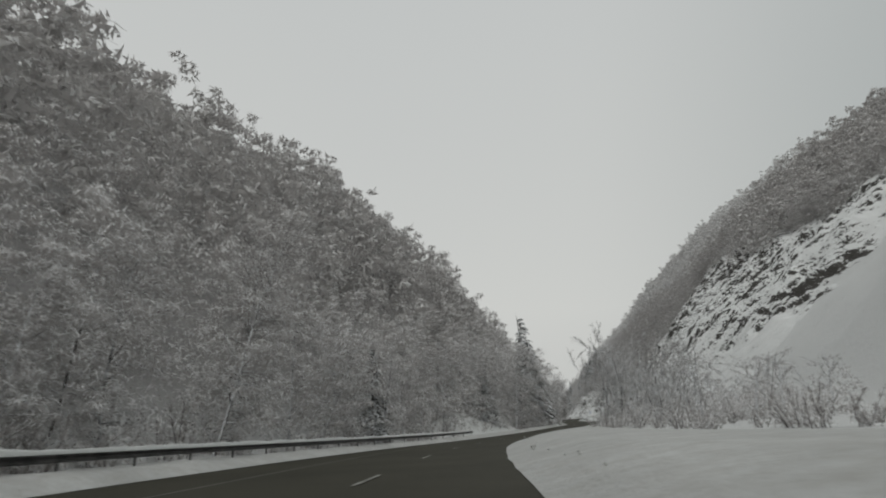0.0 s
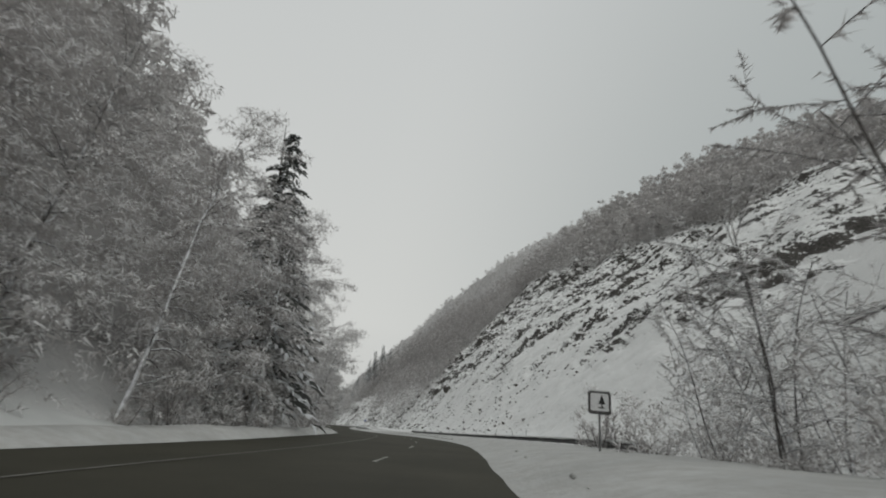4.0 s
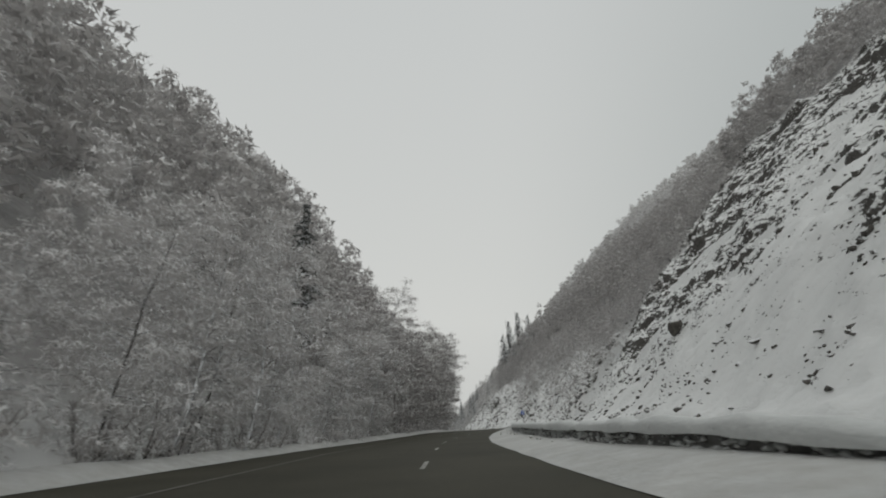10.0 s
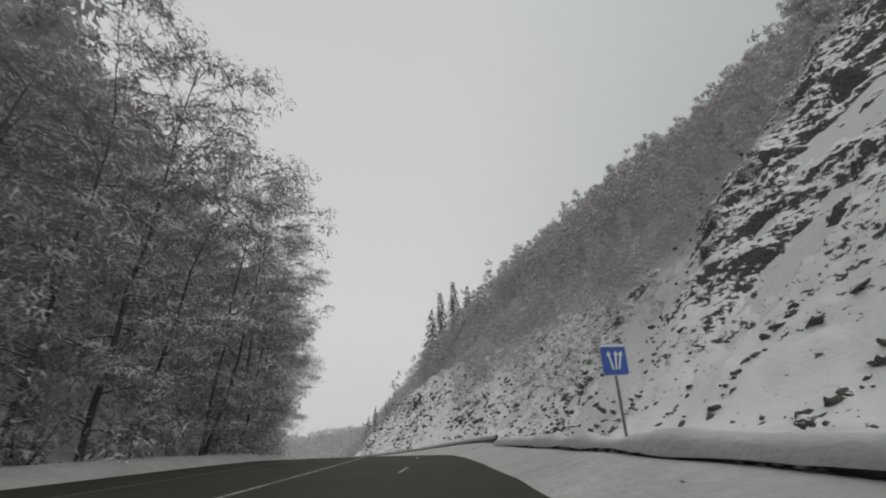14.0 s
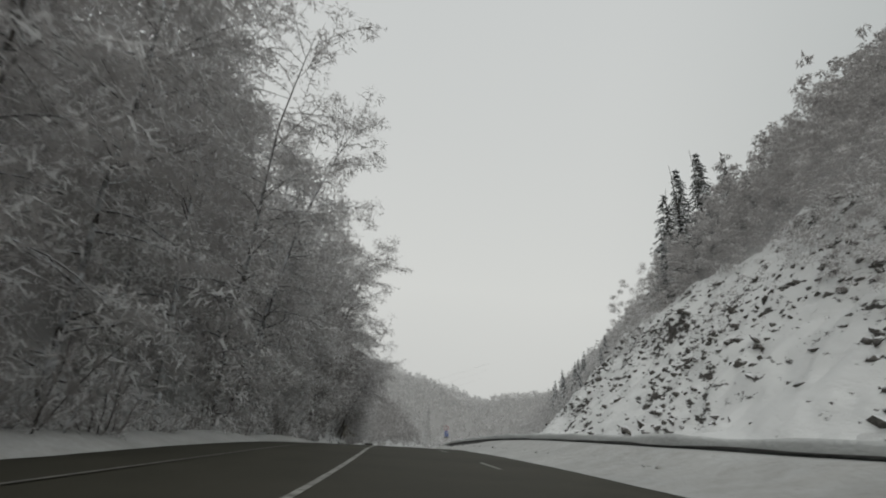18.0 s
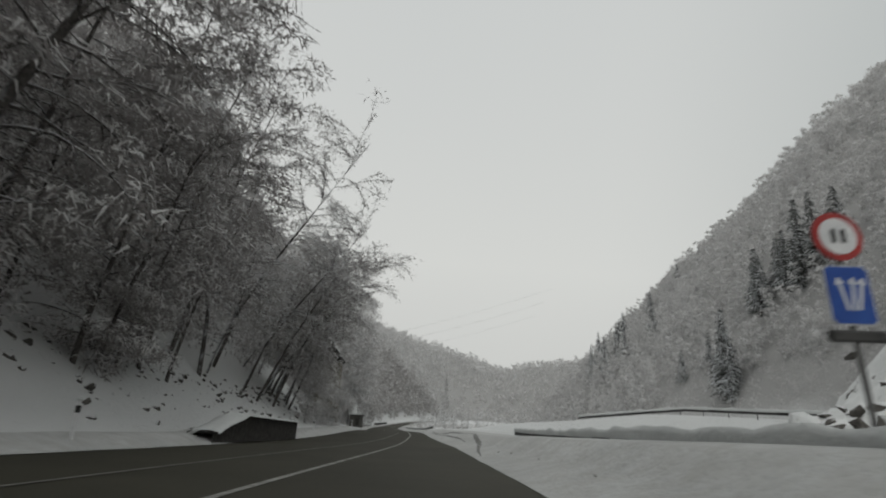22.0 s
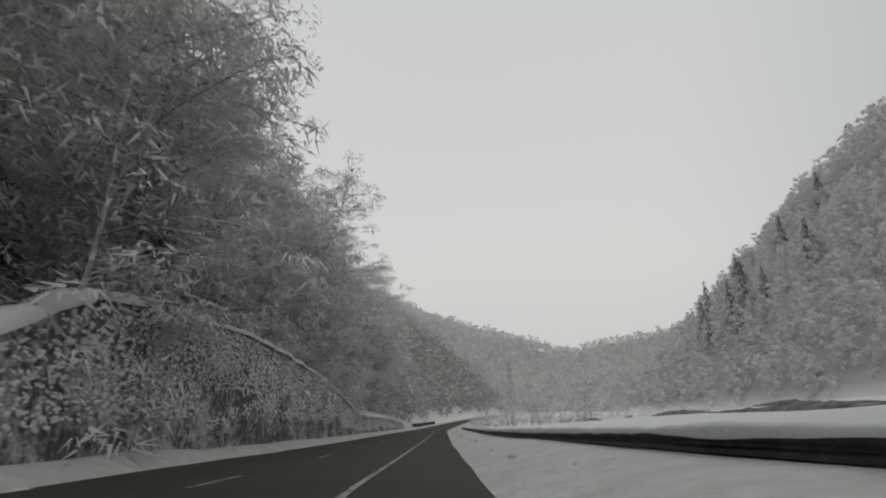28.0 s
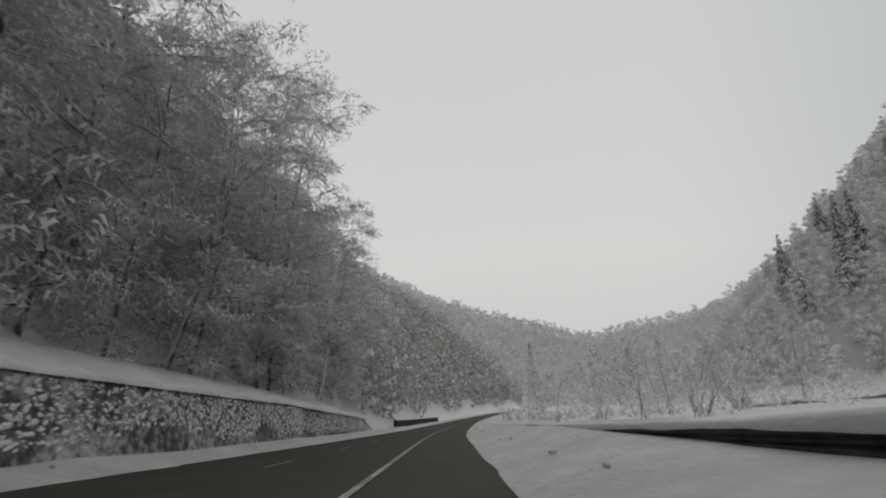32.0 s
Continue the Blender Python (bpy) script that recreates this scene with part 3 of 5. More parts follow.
def rock_face(name, s0, s1, reach, label, step=0.55):
    ss, uu = np.arange(s0, s1, step), np.linspace(0, 1, int(reach / step))
    SS, UU = np.meshgrid(ss, uu, indexing="ij")
    LAT = FOOT_R(SS) - 3 + UU * (reach + 6 * fbm(SS / 20, SS / 31, 3, 51))
    fade = smooth(0, 0.05, UU) * smooth(1, 0.9, UU) * smooth(s0, s0 + 14, SS) * smooth(s1, s1 - 14, SS)
    me = mesh_of(name, face_point(SS, LAT, fade.ravel()), grid_faces(len(ss), len(uu)), M_FACE)
    me.attributes.new("bare", "FLOAT", "POINT").data.foreach_set("value", np.clip(bareness(SS, LAT), 0, 1).ravel())
    return tagged(part(name, me), label, "rock face", kind="structure")


rock_face("rock_face", 146, 392, 96, "high snow-dusted rock face with dark ledges")
rock_face("rock_face", 386, 528, 34, "snow-covered cut slope with dark rock showing")


# ---- trees ----
BALLS = {}


def ball(subdivisions):
    if subdivisions not in BALLS:
        bm = bmesh.new()
        bmesh.ops.create_icosphere(bm, subdivisions=subdivisions, radius=1.0)
        BALLS[subdivisions] = (np.array([v.co[:] for v in bm.verts]), [tuple(v.index for v in f.verts) for f in bm.faces])
        bm.free()
    return BALLS[subdivisions]


def billows(hubs, radii, count, length, width, rng):
    """Rounded masses of drooping laden twigs, count to each hub, that shade as soft swellings."""
    pick = np.repeat(np.arange(len(hubs)), count)
    n = rng.normal(0, 1, (len(pick), 3))
    n[:, 2] += 0.25
    n /= np.linalg.norm(n, axis=1)[:, None]
    root = np.asarray(hubs)[pick] + n * np.asarray(radii)[pick] * rng.uniform(0.72, 1.05, (len(pick), 1))
    way = rng.normal(0, 0.6, root.shape) + n * (0.8, 0.8, 0.1) + (0, 0, -0.35)
    way -= n * ((way * n).sum(1) * 0.6)[:, None]
    way /= np.linalg.norm(way, axis=1)[:, None]
    side = np.cross(way, n + rng.normal(0, 0.25, n.shape))
    side *= width * rng.uniform(0.5, 1.2, (len(pick), 1)) / (np.linalg.norm(side, axis=1)[:, None] + 1e-9)
    tip = root + way * length * rng.uniform(0.5, 1.4, (len(pick), 1))
    soft = n + (0, 0, 0.15) + rng.normal(0, 0.10, n.shape)
    soft /= np.linalg.norm(soft, axis=1)[:, None]
    return fringe(root - side, root + side, tip, soft)


def blended(*pieces):
    """Several sets of vertices, faces and normals as one."""
    o, out = 0, ([], [], [])
    for v, f, n in pieces:
        out[0].append(v)
        out[1].append(f + o)
        out[2].append(n)
        o += len(v)
    return tuple(np.concatenate(k) for k in out)


def limb_path(start, direction, length, droop, segs, rng, wobble=0.12):
    pts, d = [np.array(start, float)], np.array(direction, float)
    for _ in range(segs):
        d = d + rng.normal(0, wobble, 3) + np.array((0, 0, droop))
        d /= np.linalg.norm(d)
        pts.append(pts[-1] + d * length / segs)
    return np.array(pts)


def twig_strip(base, d, length, width, rng):
    """One snow-laden twig: a bent strip of two quads."""
    side = np.cross(d, (rng.normal(0, 0.5), rng.normal(0, 0.5), 1.0))
    side = side / (np.linalg.norm(side) + 1e-9) * width / 2
    mid = base + d * length * 0.5 + np.array((0, 0, 0.06 * length))
    tip = base + d * length + np.array((0, 0, -0.14 * length))
    return [base - side * 0.6, base + side * 0.6, mid - side, mid + side, tip - side * 0.25, tip + side * 0.25], [(0, 1, 3, 2), (2, 3, 5, 4)]


def side_twigs(path, spacing, length, width, rng):
    """Snowed twigs in loose pairs along a bough: their roots, tips and half widths, as arrays."""
    seg = np.linalg.norm(np.diff(path, axis=0), axis=1)
    run_ = np.concatenate(([0.0], np.cumsum(seg)))
    count = max(3, int(run_[-1] / spacing))
    u = np.sort(rng.uniform(0.06, 1.0, count)) * run_[-1]
    root = np.stack([np.interp(u, run_, path[:, k]) for k in range(3)], 1)
    ahead = np.stack([np.interp(np.minimum(u + 0.3, run_[-1] + 0.01), run_, path[:, k]) - np.interp(u - 0.3, run_, path[:, k]) for k in range(3)], 1)
    ahead /= np.linalg.norm(ahead, axis=1)[:, None] + 1e-9
    side = np.cross(ahead, (0, 0, 1.0))
    side /= np.linalg.norm(side, axis=1)[:, None] + 1e-9
    turn = rng.uniform(0.1, 1.25, (count, 1)) * np.where(rng.uniform(size=(count, 1)) < 0.5, -1, 1)
    way = ahead * np.cos(turn) + side * np.sin(turn) + rng.normal(0, 0.16, (count, 3))
    way[:, 2] = way[:, 2] * 0.6 - rng.uniform(0.0, 0.55, count)
    way /= np.linalg.norm(way, axis=1)[:, None]
    reach = length * rng.uniform(0.45, 1.25, (count, 1)) * (1.1 - 0.55 * (u / run_[-1])[:, None])
    across = np.cross(way, np.array((0, 0, 1.0)) + rng.normal(0, 0.6, (count, 3)))
    across *= width * rng.uniform(0.5, 1.1, (count, 1)) / (np.linalg.norm(across, axis=1)[:, None] + 1e-9)
    return root, root + way * reach, across


def deciduous(seed, height, spread_, limbs, spacing=0.12, tw_len=0.75, tw_wid=0.042, lean=0.0, low=0.25, stems=1, stout=0.0072, droop=-0.11, pads=62):
    """Meshes of a bare, snow-laden broadleaf tree: wood, and its load of white twigs."""
    rng = np.random.default_rng(seed)
    wood, hold = [], []
    for stem in range(stems):
        off = rng.normal(0, 0.35, 2) if stems > 1 else np.zeros(2)
        lead = (lean + (rng.normal(0, 0.22) if stems > 1 else 0), rng.normal(0, 0.08 if stems == 1 else 0.22), 1.0)
        trunk = limb_path((off[0], off[1], -0.6), lead, height * rng.uniform(0.88, 1.0), 0.02, 8, rng, 0.07)
        r0 = stout * height * (1 if stems == 1 else 0.7)
        wood.append(tube(trunk, np.linspace(r0, 0.02, len(trunk)), 6))
        each_ = max(4, limbs // stems)
        for k in range(each_):
            u = low + (0.98 - low) * (k + rng.uniform(0, 0.9)) / each_
            j = u * (len(trunk) - 1)
            i = int(min(j, len(trunk) - 2))
            start = trunk[i] + (trunk[i + 1] - trunk[i]) * (j - i)
            az = rng.uniform(0, 2 * math.pi)
            rise = rng.uniform(0.15, 0.8) * (0.6 + 0.9 * u)
            length = spread_ * (0.45 + 0.75 * math.sin(math.pi * min(1, 0.25 + 0.8 * (1 - u)))) * rng.uniform(0.7, 1.1)
            main = limb_path(start, (math.cos(az), math.sin(az), rise), length, droop, 5, rng, 0.11)
            r1 = max(0.02, r0 * (1 - u) * 0.38 + 0.012)
            wood.append(tube(main, np.linspace(r1, 0.012, len(main)), 4))
            hold.append((main, 1.0))
            for _ in range(3):
                a = int(rng.integers(1, 5))
                d = main[a] - main[a - 1]
                d = d / np.linalg.norm(d) + rng.normal(0, 0.5, 3) * (1, 1, 0.55)
                sub = limb_path(main[a], d / np.linalg.norm(d), length * rng.uniform(0.25, 0.5), droop, 3, rng, 0.13)
                wood.append(tube(sub, np.linspace(r1 * 0.45, 0.008, len(sub)), 3))
                hold.append((sub, 0.8))
    roots, tips, acrosses = zip(*[side_twigs(h, spacing, tw_len * k, tw_wid, rng) for h, k in hold])
    spots, sizes = [], []
    for h, k in hold if pads else ():
        if rng.uniform() < 0.7:
            spots.append(h[-1] * 0.7 + h[-2] * 0.3 - (0, 0, 0.15))
            sizes.append(np.array((1, 1, 0.62)) * rng.uniform(0.6, 1.3))
    wv, wf = join(wood)
    fluff = billows(spots, sizes, pads, 0.44, 0.045, rng) if pads else None
    return mesh_of("trunk", wv, wf, M_BARK), crown_mesh(np.concatenate(roots), np.concatenate(tips), np.concatenate(acrosses), fluff)


def crown_mesh(root, tip, across, fluff=None):
    """A crown of loose twigs that shades softly, upwards and outwards from its stem."""
    mid = (root + tip) / 2
    flat = mid * (1, 1, 0)
    soft = 0.75 * flat / (np.linalg.norm(flat, axis=1)[:, None] + 0.8) + (0, 0, 0.5)
    soft += 0.45 * (tip - root) / (np.linalg.norm(tip - root, axis=1)[:, None] + 1e-9)
    soft += np.random.default_rng(5).normal(0, 0.14, soft.shape)
    soft /= np.linalg.norm(soft, axis=1)[:, None]
    v, f, n = fringe(root - across, root + across, tip.copy(), soft)
    if fluff is not None:
        v, f, n = blended((v, f, n), fluff)
    me = mesh_of("crown", v, f, M_TWIG, True)
    me.normals_split_custom_set_from_vertices(n.tolist())
    return me


def fringe(a, b, c, soft):
    """Loose triangles, turned so that each faces the way of its soft normal."""
    flip = (np.cross(b - a, c - a) * soft).sum(1) < 0
    a[flip], b[flip] = b[flip], a[flip].copy()
    verts = np.stack([a, b, c], 1).reshape(-1, 3)
    return verts, np.arange(len(verts)).reshape(-1, 3), np.repeat(soft, 3, 0)


def conifer(seed, height, spread_, whorls=20, boughs=9):
    """Meshes of a spruce with drooping, snow-loaded boughs."""
    rng = np.random.default_rng(seed)
    trunk = limb_path((0, 0, -0.5), (0, 0, 1), height + 0.5, 0, 8, rng, 0.012)
    wood = tube(trunk, np.linspace(0.016 * height, 0.02, len(trunk)), 6)
    spray = []
    for w in range(whorls):
        u = 0.08 + 0.9 * w / whorls
        reach = spread_ * (1 - u) ** 0.8 * rng.uniform(0.85, 1.1) + 0.15
        for _ in range(boughs):
            az = rng.uniform(0, 2 * math.pi)
            out = np.array((math.cos(az), math.sin(az), 0))
            side = np.array((-math.sin(az), math.cos(az), 0))
            base = np.array((0, 0, u * height + rng.uniform(-0.2, 0.2)))
            length = reach * rng.uniform(0.7, 1.15)
            for k in range(7):
                f = (k + 1) / 7
                root = base + out * length * f * 0.85 + np.array((0, 0, 0.10 * length * f - 0.42 * length * f * f))
                for sgn in (-1, 1):
                    d = out * 0.8 + side * sgn * rng.uniform(0.5, 1.1) + np.array((0, 0, rng.uniform(-0.55, -0.1)))
                    spray.append(twig_strip(root, d / np.linalg.norm(d), max(0.25, length * 0.32 * (1.1 - 0.5 * f)), 0.11 + 0.03 * length, rng))
    sv, sf = join(spray)
    return mesh_of("trunk", wood[0], wood[1], M_BARK), mesh_of("crown", sv, sf, M_NEEDLE, False)


def shrub(seed, height, twigs):
    rng = np.random.default_rng(seed)
    wood, spray = [], []
    for _ in range(9):
        az = rng.uniform(0, 2 * math.pi)
        stem = limb_path((rng.normal(0, 0.25), rng.normal(0, 0.25), -0.3), (0.5 * math.cos(az), 0.5 * math.sin(az), 1), height * rng.uniform(0.6, 1.1), -0.06, 5, rng, 0.14)
        wood.append(tube(stem, np.linspace(0.03, 0.008, len(stem)), 3))
        for _ in range(twigs // 9):
            i = int(rng.integers(1, 5))
            d = stem[i + 1 if i < 5 else i] - stem[i - 1] + rng.normal(0, 0.5, 3)
            spray.append(twig_strip(stem[i], d / np.linalg.norm(d), rng.uniform(0.18, 0.55), rng.uniform(0.015, 0.036), rng))
    wv, wf = join(wood)
    sv, sf = join(spray)
    return mesh_of("stem", wv, wf, M_BARK), mesh_of("crown", sv, sf, M_TWIG, False)


DECID = [deciduous(11, 20, 4.4, 40, low=0.04), deciduous(12, 24, 4.8, 44, low=0.05), deciduous(13, 18, 4.3, 38, lean=0.12, low=0.04), deciduous(14, 27, 5.0, 46, low=0.06),
         deciduous(15, 15, 4.2, 36, low=0.03), deciduous(16, 22, 4.8, 42, lean=0.2, low=0.05)]
TALL_STEMS = [deciduous(17, 22, 4.8, 32, lean=0.1, low=0.22, stout=0.0075, pads=26, spacing=0.08), deciduous(18, 25, 5.2, 34, lean=0.2, low=0.30, stout=0.0075, pads=18, spacing=0.08), deciduous(19, 20, 4.6, 30, lean=0.05, low=0.18, stout=0.0075, pads=30, spacing=0.08)]
ROADSIDE = [deciduous(21, 11, 3.0, 36, 0.045, 0.44, 0.03, 0.0, 0.12, 3, droop=0.0, pads=0), deciduous(22, 12, 3.2, 40, 0.045, 0.44, 0.03, 0.1, 0.12, 4, droop=0.0, pads=0), deciduous(23, 9, 2.7, 32, 0.045, 0.4, 0.03, 0.05, 0.08, 3, droop=0.0, pads=0)]
SPRUCE = [conifer(31, 18, 4.2, 22, 11), conifer(32, 14, 3.6, 18, 11), conifer(33, 21, 4.4, 25, 11)]
SHRUBS = [shrub(41, 2.2, 860), shrub(42, 1.5, 700), shrub(43, 3.0, 1050)]


def place_tree(kind, meshes, s, lat, size, lean, rng, label, category, group, coat=None):
    """Sets a tree at its place beside the road, leaning by some degrees towards the road's right."""
    p = at(s, lat, 0.0)
    z = float(ground(p[0:1], p[1:2])[0])
    root = new(kind)
    for me in meshes:
        ob = part(me.name.split(".")[0], me, root)
        cover = None if coat is None else coat if "crown" in me.name else None if coat is M_THIN else M_WHITE_BARK
        if cover is not None:
            ob.material_slots[0].link = "OBJECT"
            ob.material_slots[0].material = cover
    root.matrix_basis = pose(p[0], p[1], z, 0, lean, math.degrees(heading(s))) @ pose(0, 0, 0, 0, 0, rng.uniform(0, 360)) @ Matrix.Diagonal((size, size, size, 1))
    return tagged(root, label, category, group)


def frost(s):
    """The coat of snow on the slope's trees: rime whitened for haze and against shade, thin snow on stretches between.
    """
    return M_WHITENED_RIME if 150 < s < 285 or 385 < s < 474 or s > 596 else M_THIN if 300 < s < 372 or 474 < s < 540 else M_TWIG


TREE_SIZE = table("-50:0.72 60:0.68 100:0.78 130:0.8 165:0.62 185:0.52 235:0.55 270:0.7 300:0.85 360:0.88 390:0.92 425:0.98 450:1.12 490:1.18 520:1.05 540:0.98 575:1.0 600:1.05 612:1.32 626:1.42 642:1.4 660:1.28 680:1.3 705:1.32 725:1.3 760:1.3 800:1.2")
rng = np.random.default_rng(7)
for s in np.concatenate([np.arange(-45, 486, 5.2), np.arange(486, 590, 3.4), np.arange(592, 800, 5.2)]):
    if 583 < s < 609.5:
        continue
    deep = 0.3 + rng.uniform(-0.6, 1.2) if s < 610 else 1.6 + rng.uniform(-0.5, 1.2)
    bank = 484 < s < 588
    if bank:
        deep += rng.uniform(4.0, 8.0) if s < 525 else rng.uniform(5.6, 9.6)
    if 395 < s < 476:
        deep += 1.0
    if 80 < s < 112:
        deep += 3.0
    if s > 640:
        deep += 2.0 if s < 704 else 4.5
    if 599 < s < 626:
        deep += 4.5
    place_tree("broadleaf_tree", TALL_STEMS[int(rng.integers(3))] if bank and s > 524 else DECID[int(rng.integers(6))] if bank else DECID[int(rng.integers(6))], s + rng.uniform(-1.6, 1.6), -(float(FOOT_L(s)) + deep), float(TREE_SIZE(s)) * rng.uniform(0.9, 1.15) * (rng.uniform(0.95, 1.3) if bank else 1.0), rng.uniform(16, 27) if 538 < s < 578 else rng.uniform(2, 9) if bank and s < 538 else rng.uniform(8, 19) if bank else rng.uniform(1, 7) if s > 690 else rng.uniform(-4, 2) if s > 590 else rng.uniform(-1, 7), rng,
               "bare broadleaf tree loaded with fresh snow beside the road", "tree", "trees on the wooded slope", frost(s))


# ---- far woods, uncountable ----
def lump(c, size, r, squash=0.75, subdivisions=1):
    """An uneven broken lump."""
    bv, bf = ball(subdivisions)
    k = bv * r.uniform(0.7, 1.25, (len(bv), 1)) * size * np.array((r.uniform(0.8, 1.5), r.uniform(0.8, 1.5), squash))
    a = r.uniform(0, 6.28)
    x, y = k[:, 0] * math.cos(a) - k[:, 1] * math.sin(a), k[:, 0] * math.sin(a) + k[:, 1] * math.cos(a)
    return list(np.stack([x, y, k[:, 2]], 1) + np.asarray(c)), bf


def clump(seed, lumps, sprays, height, spread_, grain, low=0.06, fat=0.34, thick=0.2):
    """A far tree's crown: billows of laden twigs, frayed by ragged sprays, with soft normals."""
    r = np.random.default_rng(seed)
    hubs, radii = [], []
    for k in range(lumps):
        u = low + (0.93 - low) * (k + r.uniform(0, 1)) / lumps
        wide = spread_ * math.sin(math.pi * min(1, 0.22 + 0.72 * u))
        rad, az = wide * math.sqrt(r.uniform(0.1, 1)) * 0.75, r.uniform(0, 2 * math.pi)
        hubs.append((rad * math.cos(az), rad * math.sin(az), u * height))
        radii.append(np.array((1, 1, 0.8)) * spread_ * fat * r.uniform(0.7, 1.25) * (1.1 - 0.45 * u))
    hubs, radii = np.array(hubs), np.array(radii)
    return billows(hubs, radii, sprays, grain, grain * thick, r)


CLUMPS = [clump(60 + i, 11, 36, 17 + 2 * (i % 3), 3.9 + 0.3 * (i % 4), 0.95, thick=0.24) for i in range(6)]
NEAR_CLUMPS = [clump(50 + i, 17, 92, 20 + 2 * (i % 3), 4.2 + 0.3 * (i % 4), 0.55, fat=0.33, thick=0.16) for i in range(6)]
LIGHT_CLUMPS = [clump(70 + i, 6, 32, 11 + 2 * (i % 3), 3.0 + 0.3 * (i % 3), 1.15, fat=0.48, thick=0.3) for i in range(6)]
FAR_CLUMPS = [clump(80 + i, 4, 18, 9 + 2 * (i % 3), 3.6 + 0.3 * (i % 3), 1.7, 0.02, fat=0.52, thick=0.34) for i in range(6)]
BUSHES = [clump(90 + i, 7, 42, 4 + (i % 3), 1.9 + 0.3 * (i % 2), 0.34, 0.02, fat=0.34, thick=0.12) for i in range(5)]


def wood(name, x, y, templates, material, label, grow=(0.75, 1.25), seed=0, lift=0.0, sized=None):
    """Many far trees in one mesh."""
    r = np.random.default_rng(seed)
    z = ground(x, y) + lift
    all_v, all_f, all_n, o = [], [], [], 0
    sizes = np.ones(len(x)) if sized is None else sized(along(x, y)[0])
    for px, py, pz, ps in zip(x, y, z, sizes):
        v, f, n = templates[int(r.integers(len(templates)))]
        w, k = r.uniform(0, 2 * math.pi), r.uniform(*grow) * ps
        c, s = math.cos(w), math.sin(w)
        all_v.append(np.stack([(v[:, 0] * c - v[:, 1] * s) * k + px, (v[:, 0] * s + v[:, 1] * c) * k + py, v[:, 2] * k + pz - 0.5], 1))
        all_n.append(np.stack([n[:, 0] * c - n[:, 1] * s, n[:, 0] * s + n[:, 1] * c, n[:, 2]], 1))
        all_f.append(f + o)
        o += len(v)
    me = mesh_of(name, np.concatenate(all_v), np.concatenate(all_f), material, True)
    me.normals_split_custom_set_from_vertices(np.concatenate(all_n).tolist())
    return tagged(part(name, me), label, "woods", kind="stuff")


def scatter(s0, s1, l0, l1, gap, seed, keep=None):
    r = np.random.default_rng(seed)
    S_, L_ = np.meshgrid(np.arange(s0, s1, gap), np.arange(l0, l1, gap))
    S_, L_ = S_.ravel() + r.uniform(-gap / 2, gap / 2, S_.size), L_.ravel() + r.uniform(-gap / 2, gap / 2, L_.size)
    if keep is not None:
        k = keep(S_, L_)
        S_, L_ = S_[k], L_[k]
    p = at(S_, L_, 0)
    return p[:, 0], p[:, 1]


x, y = scatter(-50, 800, -40, -10, 4.9, 100, lambda s, l: (-l > FOOT_L(s) + np.where((s > 484) & (s < 588), 9, np.where(s > 704, 7, 1.0))) & (-l < FOOT_L(s) + 16) & ((s < 580) | (s > 609) | (-l > 26)))
sta = along(x, y)[0]
for lo, hi in ((-99, 150), (150, 285), (285, 300), (300, 372), (372, 385), (385, 474), (474, 540), (540, 596), (596, 640), (640, 999)):
    k = (sta >= lo) & (sta < hi)
    wood("wooded_slope", x[k], y[k], NEAR_CLUMPS, frost((lo + hi) / 2), "snow-laden broadleaf woods on the steep slope", (0.85, 1.2), seed=10, sized=TREE_SIZE)
x, y = scatter(-50, 800, -28, -8, 2.9, 107, lambda s, l: ((s < 484) & (-l > FOOT_L(s) - 0.6) & (-l < FOOT_L(s) + 5)) | ((s > 606) & (-l > FOOT_L(s) + np.where(s > 704, 7, 2.5)) & (-l < FOOT_L(s) + 9)))
wood("undergrowth", x, y, BUSHES, M_WHITENED_RIME, "snow-laden undergrowth at the foot of the woods", (0.7, 1.7), seed=11)
x, y = scatter(-60, 900, -80, -26, 6.2, 101, lambda s, l: (-l > FOOT_L(s) + 15))
wood("wooded_slope", x, y, CLUMPS, M_SLOPEWOOD, "snow-laden broadleaf woods on the steep slope", (0.95, 1.55), seed=1)
x, y = scatter(-60, 900, -190, -80, 10.5, 102)
wood("wooded_slope", x, y, LIGHT_CLUMPS, M_SLOPEWOOD, "snow-laden broadleaf woods high on the slope", (1.1, 1.6), seed=2)
x, y = scatter(800, 1130, -120, -13, 6, 103)
wood("wooded_slope", x, y, LIGHT_CLUMPS, M_SLOPEWOOD, "frosted woods on the far slope", (0.9, 1.4), seed=3)
x, y = scatter(40, 392, 50, 220, 7.2, 104, lambda s, l: (l > FOOT_R(s) + 80 + 6 * np.sin(s / 17)) | (s < 192) & (l > FOOT_R(s) + 12 + 74 * smooth(40, 190, s)))
wood("ridge_woods", x, y, LIGHT_CLUMPS, M_SLOPEWOOD, "frosted woods above the rock face", (1.0, 1.6), seed=4)
xx, yy = np.meshgrid(np.arange(150, 480, 9.5), np.arange(0, 640, 9.5))
jit = np.random.default_rng(112).uniform(-4, 4, (2, xx.size))
x, y = xx.ravel() + jit[0], yy.ravel() + jit[1]
hill_s, hill_lat, _ = along(x, y)
x, y = x[hill_lat > 200], y[hill_lat > 200]
wood("ridge_woods", x, y, LIGHT_CLUMPS, M_SLOPEWOOD, "frosted woods on the hilltop", (0.9, 1.4), seed=16)
x, y = scatter(150, 392, 90, 135, 5.5, 118, lambda s, l: (l > FOOT_R(s) + 77 + 5 * np.sin(s / 11)) & (l < FOOT_R(s) + 94))
wood("ridge_woods", x, y, NEAR_CLUMPS, M_SLOPEWOOD, "thick frosted trees along the top of the rock face", (0.5, 0.95), seed=21)
